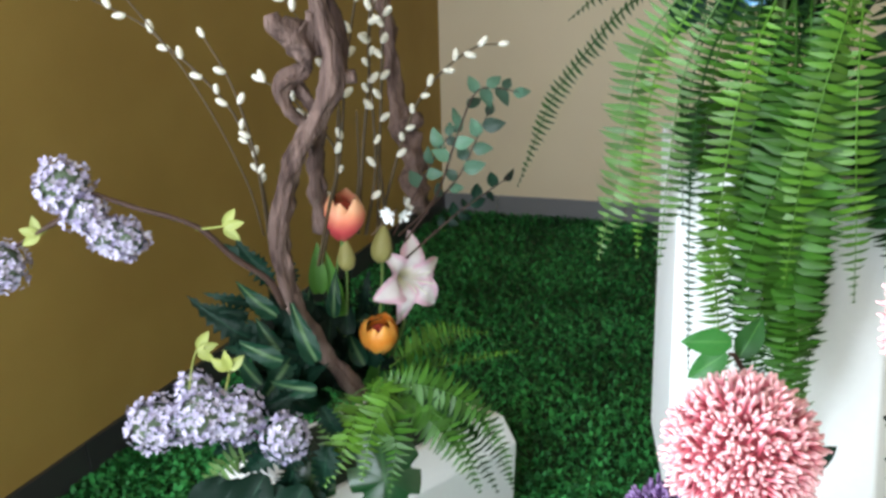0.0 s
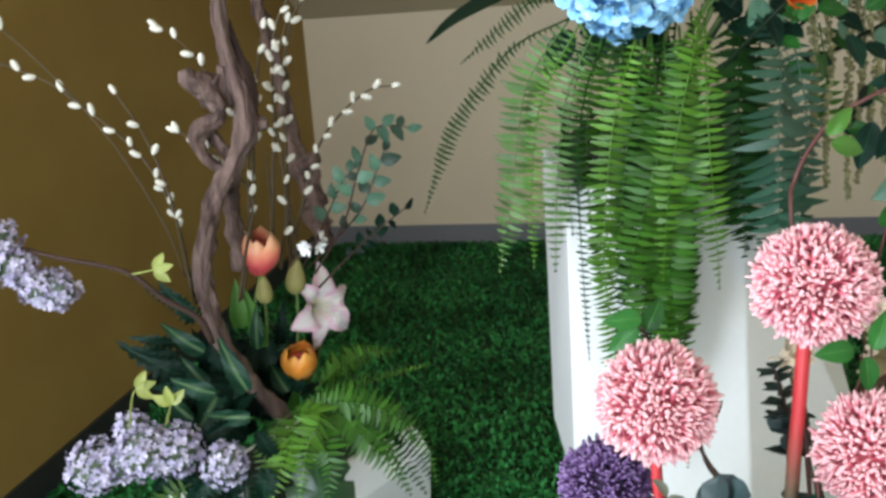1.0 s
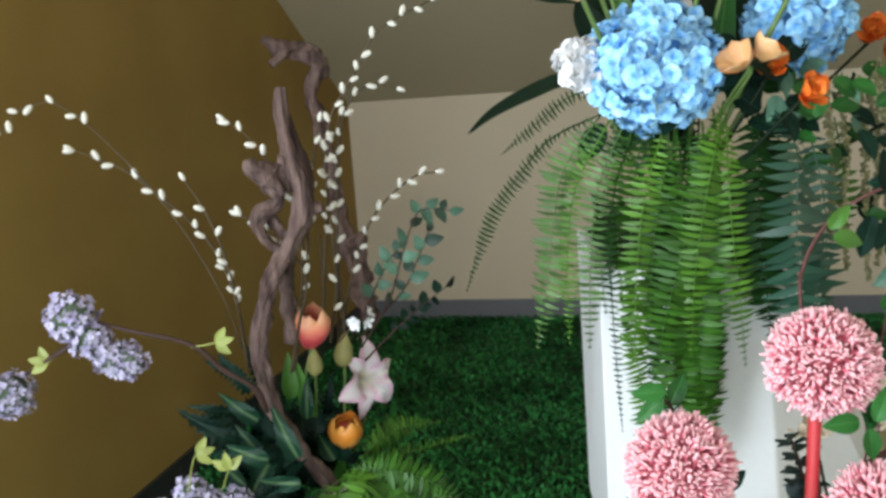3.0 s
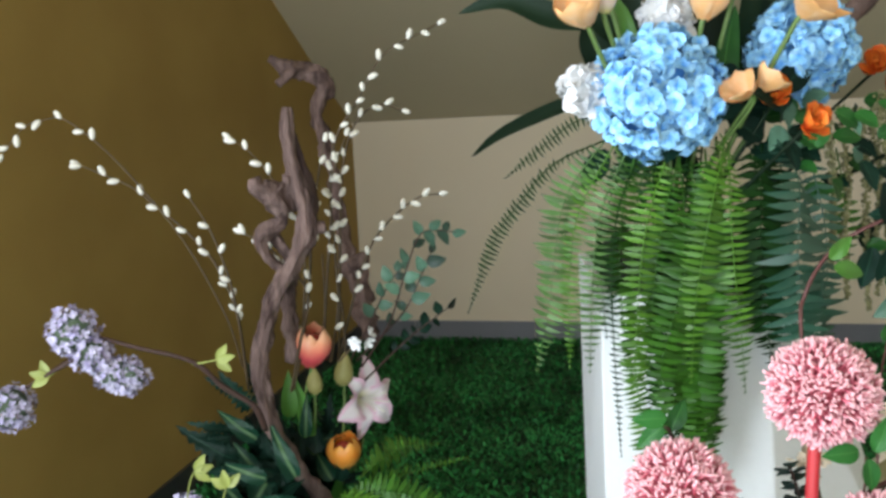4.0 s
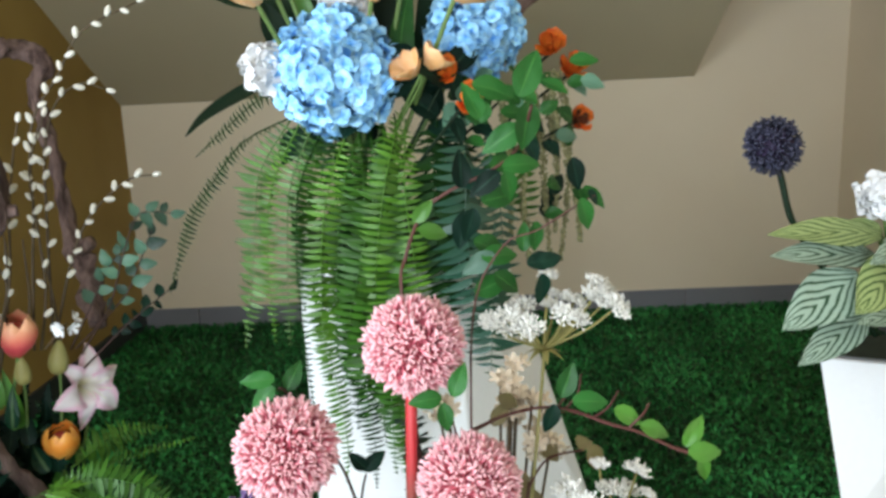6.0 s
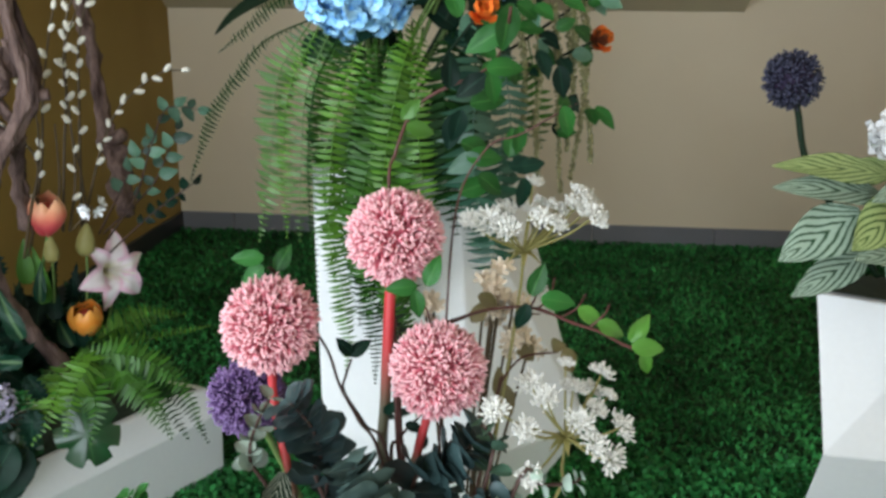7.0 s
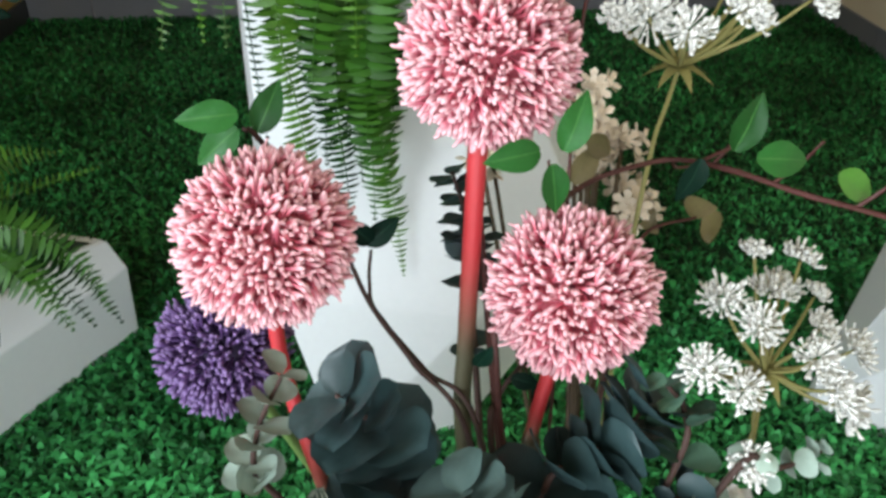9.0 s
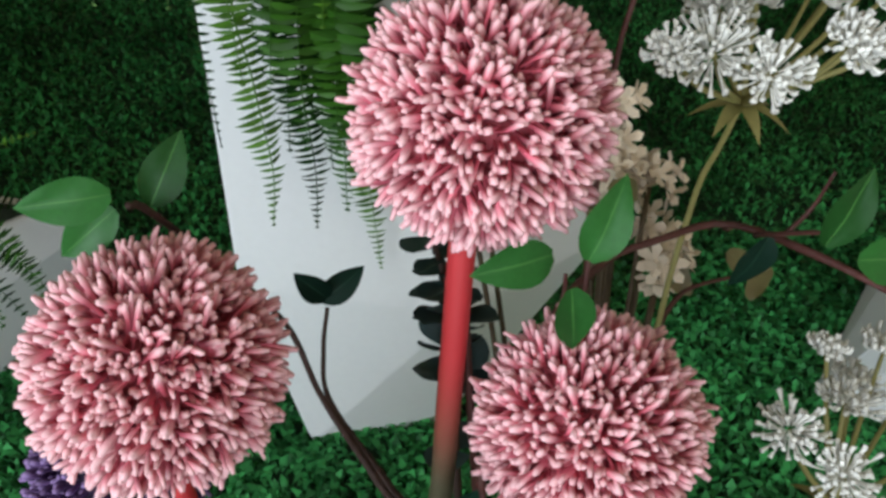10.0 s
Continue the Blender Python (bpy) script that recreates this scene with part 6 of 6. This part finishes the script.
branch_with([(0.47, 0.57, 0.48), (0.44, 0.62, 0.80), (0.49, 0.655, 0.862), (0.532, 0.68, 0.870), (0.563, 0.68, 0.878), (0.606, 0.68, 0.879), (0.620, 0.635, 0.890), (0.632, 0.58, 0.897), (0.640, 0.52, 0.910), (0.640, 0.46, 0.921), (0.636, 0.415, 0.935)],
            [((0.597, 0.598, 0.943), 0.040, (0.35, -0.1, 1), M_LEAF), ((0.618, 0.583, 0.922), 0.042, (1, -0.2, -0.1), M_LEAF), ((0.595, 0.64, 0.881), 0.036, (-0.3, -0.1, -0.9), M_LEAF_DARK), ((0.641, 0.545, 0.917), 0.034, (0.6, -0.2, -0.4), M_LEAF_LIT), ((0.641, 0.49, 0.925), 0.032, (0.8, -0.3, -0.3), M_LEAF_LIT),
             ((0.478, 0.605, 0.957), 0.036, (0.35, -0.1, 1), M_LEAF), ((0.459, 0.59, 0.925), 0.032, (0.12, -0.2, -1), M_LEAF), ((0.446, 0.617, 0.936), 0.036, (-1, -0.2, 0.05), M_LEAF),
             ((0.633, 0.41, 0.958), 0.03, (0.6, -0.1, 0.8), M_LEAF_LIT), ((0.638, 0.4, 0.943), 0.032, (1, -0.2, -0.1), M_LEAF_LIT), ((0.637, 0.4, 0.927), 0.024, (0.3, -0.2, -1), M_LEAF_LIT)],
            LB + ", stretching out to the side", 0.0027, seed=140,
            side_twigs=([(0.49, 0.655, 0.862), (0.478, 0.63, 0.900), (0.462, 0.606, 0.936)], [(0.610, 0.66, 0.884), (0.603, 0.62, 0.915), (0.592, 0.600, 0.930)], [(0.616, 0.65, 0.886), (0.632, 0.65, 0.903), (0.634, 0.645, 0.928)],
                        [(0.606, 0.68, 0.879), (0.618, 0.69, 0.866), (0.636, 0.695, 0.862)], [(0.628, 0.60, 0.895), (0.646, 0.60, 0.905), (0.652, 0.59, 0.926)], [(0.638, 0.54, 0.906), (0.650, 0.53, 0.925), (0.650, 0.52, 0.94)]))
branch_with([(0.455, 0.60, 0.48)] + [(0.425, 0.62, 0.714), (0.405, 0.68, 0.744), (0.387, 0.73, 0.769), (0.373, 0.76, 0.809)] + [(0.316, 0.72, 0.92), (0.304, 0.71, 0.936)],
            [((0.281, 0.69, 0.955), 0.036, (-1, -0.1, 0.05), M_LEAF), ((0.322, 0.72, 0.944), 0.036, (0.55, 0.1, 1), M_LEAF), ((0.285, 0.7, 0.931), 0.034, (-0.9, -0.1, -0.6), M_LEAF)],
            "thin dark twig bearing three broad green leaves", 0.0026, M_TWIG, seed=150)
branch_with([(0.46, 0.60, 0.48)] + [(0.431, 0.62, 0.724), (0.412, 0.68, 0.737), (0.394, 0.74, 0.754)] + [(0.401, 0.78, 0.758), (0.412, 0.81, 0.766)],
            [((0.403, 0.81, 0.785), 0.034, (-0.65, -0.1, 0.8), M_LEAF_DARK), ((0.423, 0.81, 0.782), 0.036, (0.8, -0.1, 0.6), M_LEAF_DARK)], "thin dark twig with a pair of dark leaves at its tip", 0.0024, M_TWIG, seed=160)
branch_with([(0.46, 0.59, 0.48)] + [(0.433, 0.6, 0.722), (0.446, 0.62, 0.749), (0.476, 0.63, 0.774)], leaves([(0.433, 0.62, 0.787), (0.461, 0.61, 0.766), (0.468, 0.6, 0.756)], rng, 0.024, (M_LEAF_DARK,)), "short dark twig behind the allium stems", 0.0025, M_TWIG, seed=170)
branch_with([(0.50, 0.60, 0.48)] + [(0.578, 0.68, 0.751), (0.594, 0.7, 0.775), (0.626, 0.72, 0.793), (0.673, 0.72, 0.796)], leaves([(0.671, 0.72, 0.806), (0.69, 0.72, 0.781), (0.589, 0.7, 0.768), (0.599, 0.7, 0.744), (0.636, 0.73, 0.795), (0.571, 0.74, 0.853), (0.582, 0.74, 0.866)], rng, 0.04, (M_BROWNLEAF,)), "bronze and olive leaves behind the lace flowers", 0.0022, M_REDTWIG, seed=180)


def rosettes(pts, count, size, material, label, seed, along=0.5, group="eucalyptus strands"):
    """A eucalyptus strand: pairs of round leaves set closely along it, overlapping like scales."""
    rng = random.Random(seed)
    t = thing("eucalyptus_strand", pts[0], label, "foliage", group)
    put("stem", to_mesh("stem", *tube(pts, (0.003, 0.0015), 20, 6)[:2], M_TWIG), t)
    meshes = [whole("leaf", blade(size * s, size * s * 1.05, 0.10, 0.0, 9, 3, "round", 0.05, k, cup=0.25), material) for k, s in enumerate((0.85, 1.0, 1.1))]
    q, tan = spline(pts, 60)
    for k in range(count):
        f = 0.22 + 0.78 * k / max(1, count - 1)
        i = min(59, int(f * 59))
        p, w = Vector(q[i]), Vector(tan[i])
        a = w.orthogonal().normalized()
        a.rotate(Matrix.Rotation(radians(90 * k + rng.uniform(-20, 20)), 3, w))
        shrink = 1.0 - 0.35 * f
        for side in (-1, 1):
            way = a * side + w * along
            put("leaf", meshes[rng.randrange(3)], t, facing(p, way, w - a * side * 0.3) @ Matrix.Scale(shrink * rng.uniform(0.85, 1.1), 4))
    return t


DE = "dark blue-green eucalyptus strand with round overlapping leaves"
BASE = (0.44, 0.57, 0.50)
rosettes([BASE] + [(0.349, 0.58, 0.715), (0.35, 0.575, 0.761), (0.339, 0.57, 0.802), (0.319, 0.57, 0.83)], 13, 0.051, M_EUC_DARK, DE + ", curling up", 1)
rosettes([(0.45, 0.55, 0.50)] + [(0.417, 0.49, 0.695), (0.402, 0.5, 0.728), (0.392, 0.52, 0.745), (0.38, 0.53, 0.769)], 15, 0.05, M_EUC, DE, 2)
rosettes([(0.45, 0.56, 0.50)] + [(0.446, 0.55, 0.715), (0.471, 0.55, 0.745), (0.497, 0.55, 0.755), (0.519, 0.55, 0.778)], 14, 0.051, M_EUC_DARK, DE + ", reaching sideways", 3)
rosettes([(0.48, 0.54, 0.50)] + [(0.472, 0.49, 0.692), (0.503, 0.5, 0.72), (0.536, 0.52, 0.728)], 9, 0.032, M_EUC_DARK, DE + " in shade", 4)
rosettes([(0.42, 0.54, 0.50)] + [(0.285, 0.5, 0.698), (0.253, 0.5, 0.715), (0.207, 0.49, 0.752), (0.172, 0.48, 0.767)], 12, 0.032, M_EUC_DARK, DE + ", lying low", 5)
rosettes([(0.42, 0.55, 0.50)] + [(0.261, 0.5, 0.682), (0.244, 0.5, 0.707), (0.227, 0.5, 0.732)], 7, 0.036, M_EUC, DE + ", lying low", 6)
rosettes([(0.42, 0.58, 0.50)] + [(0.289, 0.62, 0.706), (0.274, 0.62, 0.739), (0.28, 0.62, 0.775), (0.298, 0.62, 0.812)], 8, 0.030, M_EUC_PALE, "silvery eucalyptus strand with small round leaves", 7)
rosettes([(0.48, 0.55, 0.50)] + [(0.446, 0.47, 0.692), (0.463, 0.46, 0.704), (0.48, 0.45, 0.704)], 7, 0.034, M_EUC, "dusty green eucalyptus rosette", 8)
rosettes([(0.46, 0.64, 0.50)] + [(0.458, 0.7, 0.773), (0.463, 0.72, 0.807), (0.463, 0.73, 0.836), (0.456, 0.74, 0.866)], 13, 0.031, M_EUC_DARK, DE + ", slim and upright", 9, 0.2)
rosettes([(0.49, 0.56, 0.50)] + [(0.523, 0.52, 0.742), (0.532, 0.53, 0.783), (0.522, 0.54, 0.802)], 6, 0.030, M_MINT, "mint green eucalyptus sprig", 10, 0.3)
rosettes([(0.50, 0.55, 0.50)] + [(0.553, 0.5, 0.752), (0.576, 0.5, 0.745), (0.611, 0.5, 0.742), (0.624, 0.5, 0.747)], 6, 0.022, M_EUC_PALE, "thin silvery eucalyptus sprig", 11, 0.4)
rosettes([(0.42, 0.53, 0.49)] + [(0.189, 0.47, 0.757), (0.175, 0.47, 0.783), (0.164, 0.47, 0.799)], 6, 0.026, M_LEAF, "small olive green sprig lying low", 12, 0.3)
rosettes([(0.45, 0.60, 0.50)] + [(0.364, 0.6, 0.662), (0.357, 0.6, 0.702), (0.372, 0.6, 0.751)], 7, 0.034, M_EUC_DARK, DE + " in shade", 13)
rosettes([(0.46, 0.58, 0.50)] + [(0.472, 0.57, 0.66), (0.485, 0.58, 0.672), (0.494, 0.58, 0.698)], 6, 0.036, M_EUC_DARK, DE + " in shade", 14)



def iris(at, size, label, seed, base, axis):
    """A bearded iris: three upright petals, three falls that bend down, all with frilled margins."""
    rng = random.Random(seed)
    t = thing("iris", base, label, "flower", "white irises")
    at, axis = Vector(at), Vector(axis).normalized()
    m = Matrix.Translation(at - axis * size * 0.35) @ axis.to_track_quat("Z", "Y").to_matrix().to_4x4()
    put("stem", to_mesh("stem", *tube([base, (Vector(base) + at) / 2, at - axis * size * 0.3], 0.0035, 10, 6)[:2], M_STEM), t)
    n, c = 16, 13
    for k in range(9):
        fall, small = k % 3 == 1, k % 3 == 2
        length = size * (0.62 if small else 1.0) * rng.uniform(0.92, 1.08)
        verts, faces, uvs = [], [], []
        for i in range(n):
            f = i / (n - 1)
            w = length * 0.38 * math.sin(math.pi * min(1.0, 0.07 + 0.80 * f)) ** 0.8
            lean = (0.45 + 0.95 * f) if fall else (0.22 + 0.25 * math.sin(2.6 * f) + 0.35 * f * f)
            r, z = length * f * math.sin(lean), length * f * math.cos(lean)
            for j in range(c):
                s = (j - c // 2) / (c // 2)
                frill = length * 0.13 * abs(s) ** 1.4 * (0.25 + f) * math.sin(24 * f + 4.5 * s + 2 * k) + 0.05 * length * f ** 4 * math.sin(8 * s + k)
                cup = -0.22 * w * s * s * (1 if not fall else -1)
                verts.append((r + (frill + cup) * math.cos(lean) + 0.004, s * w, z - (frill + cup) * math.sin(lean)))
                uvs.append((f, 0.5 + s / 2))
        for i in range(n - 1):
            for j in range(c - 1):
                q = i * c + j
                faces.append((q, q + 1, q + c + 1, q + c))
        put("petal", to_mesh("petal", verts, faces, M_WHITE, uvs), t, m @ Matrix.Rotation(radians(40 * k + rng.uniform(-8, 8)), 4, "Z"))
    put("throat", to_mesh("throat", *moved(ball(size * 0.09, 10, 8), Matrix.Diagonal((1, 1, 2.4, 1)))[:2], M_YLEAF), t, m @ Matrix.Translation((0, 0, size * 0.2)), "yellow-green throat")
    return t


iris((0.590, 0.5, 0.652), 0.060, "white frilled iris, fully open, low in front", 41, (0.52, 0.54, 0.50), (0.1, -0.45, 0.9))
iris((0.468, 0.44, 0.628), 0.046, "white frilled iris, partly hidden, low in front", 42, (0.47, 0.52, 0.46), (0.1, -0.5, 0.8))
ruffle("rose", (0.344, 0.52, 0.692), 0.024, "silvery white rosebud among the eucalyptus", M_EUC_PALE, 43, 14, "silver buds", (0.43, 0.54, 0.49), (0.0, -0.8, 0.5))
for k, at in enumerate(((0.14, 0.47, 0.703), (0.164, 0.46, 0.706), (0.166, 0.5, 0.684), (0.203, 0.47, 0.693), (0.2, 0.45, 0.693), (0.283, 0.46, 0.665), (0.215, 0.48, 0.692))):
    ruffle("pansy", at, 0.025, "small yellow pansy-like flower low at the edge", M_YELLOW, 50 + k, 6, "yellow flowers", tuple(Vector(at) + Vector((0.06, 0.04, -0.05))), (0.1 * (k % 3 - 1), -0.7, 0.7), 1.0)

ST = "pale green leaf with cream stripes"
leaf_at("striped_leaf", (0.309, 0.6, 0.73), (-0.35, -0.2, -1), 0.10, 0.042, M_STRIPE_DARK, "narrow dark leaf with cream stripes", face=(0.5, -1, 0.2), seed=1, n=16, group="striped leaves")
leaf_at("striped_leaf", (0.305, 0.48, 0.684), (-1, -0.3, -0.45), 0.11, 0.06, M_STRIPE, ST + ", lying low", face=(0, -0.6, 1), seed=2, n=16, group="striped leaves")
foot = thing("foot_foliage", tuple(CENTRE), "dark green leaves at the foot of the alliums", "foliage")
for k in range(34):
    r1, a = random.Random(k), 2 * math.pi * k / 34
    r = r1.uniform(0.03, 0.11)
    at = CENTRE + Vector((r * math.cos(a), r * math.sin(a) * 0.8, 0.0))
    put("leaf", whole("leaf", blade(r1.uniform(0.07, 0.11), 0.05, 0.35, 0.2, 10, 3, "oval", 0.06, k), M_LEAF_DARK if k % 3 else M_EUC_DARK), foot, facing(at, (math.cos(a), math.sin(a) * 0.9, r1.uniform(0.1, 1.0)), (0, -0.3, 1)))


# ---- the striped-leaf arrangement on the right-hand planter ----
HEART = Vector((1.49, 1.09, 0.73))
calathea = thing("striped_plant", tuple(HEART), "arching green leaves with cream stripes in the white planter", "plant")
for k, (root, tip, w, lime) in enumerate((((1.405, 1.05, 0.928), (1.16, 1.0, 0.977), 0.058, 1),
                                          ((1.397, 1.05, 0.891), (1.161, 0.99, 0.942), 0.062, 0),
                                          ((1.338, 1.02, 0.869), (1.176, 0.99, 0.808), 0.095, 0),
                                          ((1.37, 1.03, 0.789), (1.209, 0.985, 0.742), 0.066, 0),
                                          ((1.432, 1.02, 0.886), (1.281, 0.94, 0.84), 0.09, 1),
                                          ((1.531, 1.05, 0.923), (1.321, 0.95, 0.923), 0.07, 0),
                                          ((1.45, 1.0, 0.798), (1.285, 0.93, 0.824), 0.06, 0),
                                          ((1.415, 1.0, 0.794), (1.391, 0.93, 0.731), 0.07, 0),
                                          ((1.483, 1.05, 0.877), (1.537, 0.95, 0.872), 0.08, 0), ((1.434, 1.08, 0.933), (1.324, 1.1, 0.914), 0.06, 1))):
    root, tip = Vector(root), Vector(tip)
    way = tip - root
    put("stem", to_mesh("stem", *tube([HEART, HEART.lerp(root, 0.6) + Vector((0, 0, 0.03)), root], 0.003, 10, 6)[:2], M_STEM), calathea)
    put("leaf", whole("leaf", blade(way.length * 1.02, w, 0.12, 0.16, 18, 3, "oval", 0.10, k), M_STRIPE_LIME if lime else M_STRIPE), calathea, facing(root + Vector((0, 0, 0.012)), way, (-0.15, -0.8, 0.75)))
allium((1.315, 1.242, 1.087), 0.054, 900, [(1.48, 1.12, 0.72), (1.40, 1.2, 0.86)] + [(1.351, 1.22, 0.941), (1.336, 1.24, 1.024)] + [(1.315, 1.242, 1.087)], "ink-dark globe allium on a black stem", M_INK, M_PURPLECORE, 6, 0.0018, stem_mat=M_BLADE, stem_r=0.0065)
amaranth([(1.401, 0.96, 0.719), (1.413, 0.95, 0.593), (1.425, 0.94, 0.46), (1.431, 0.93, 0.343)], 0.010, "dark hanging tassel against the white planter", 7, M_FERN_DARK)
amaranth([(1.422, 0.96, 0.729), (1.416, 0.95, 0.637), (1.417, 0.94, 0.553)], 0.012, "dark hanging tassel against the white planter", 8, M_FERN_DARK)
carnation((1.405, 1.05, 1.009), 0.033, "white ruffled carnation among the striped leaves", 60, tuple(HEART))
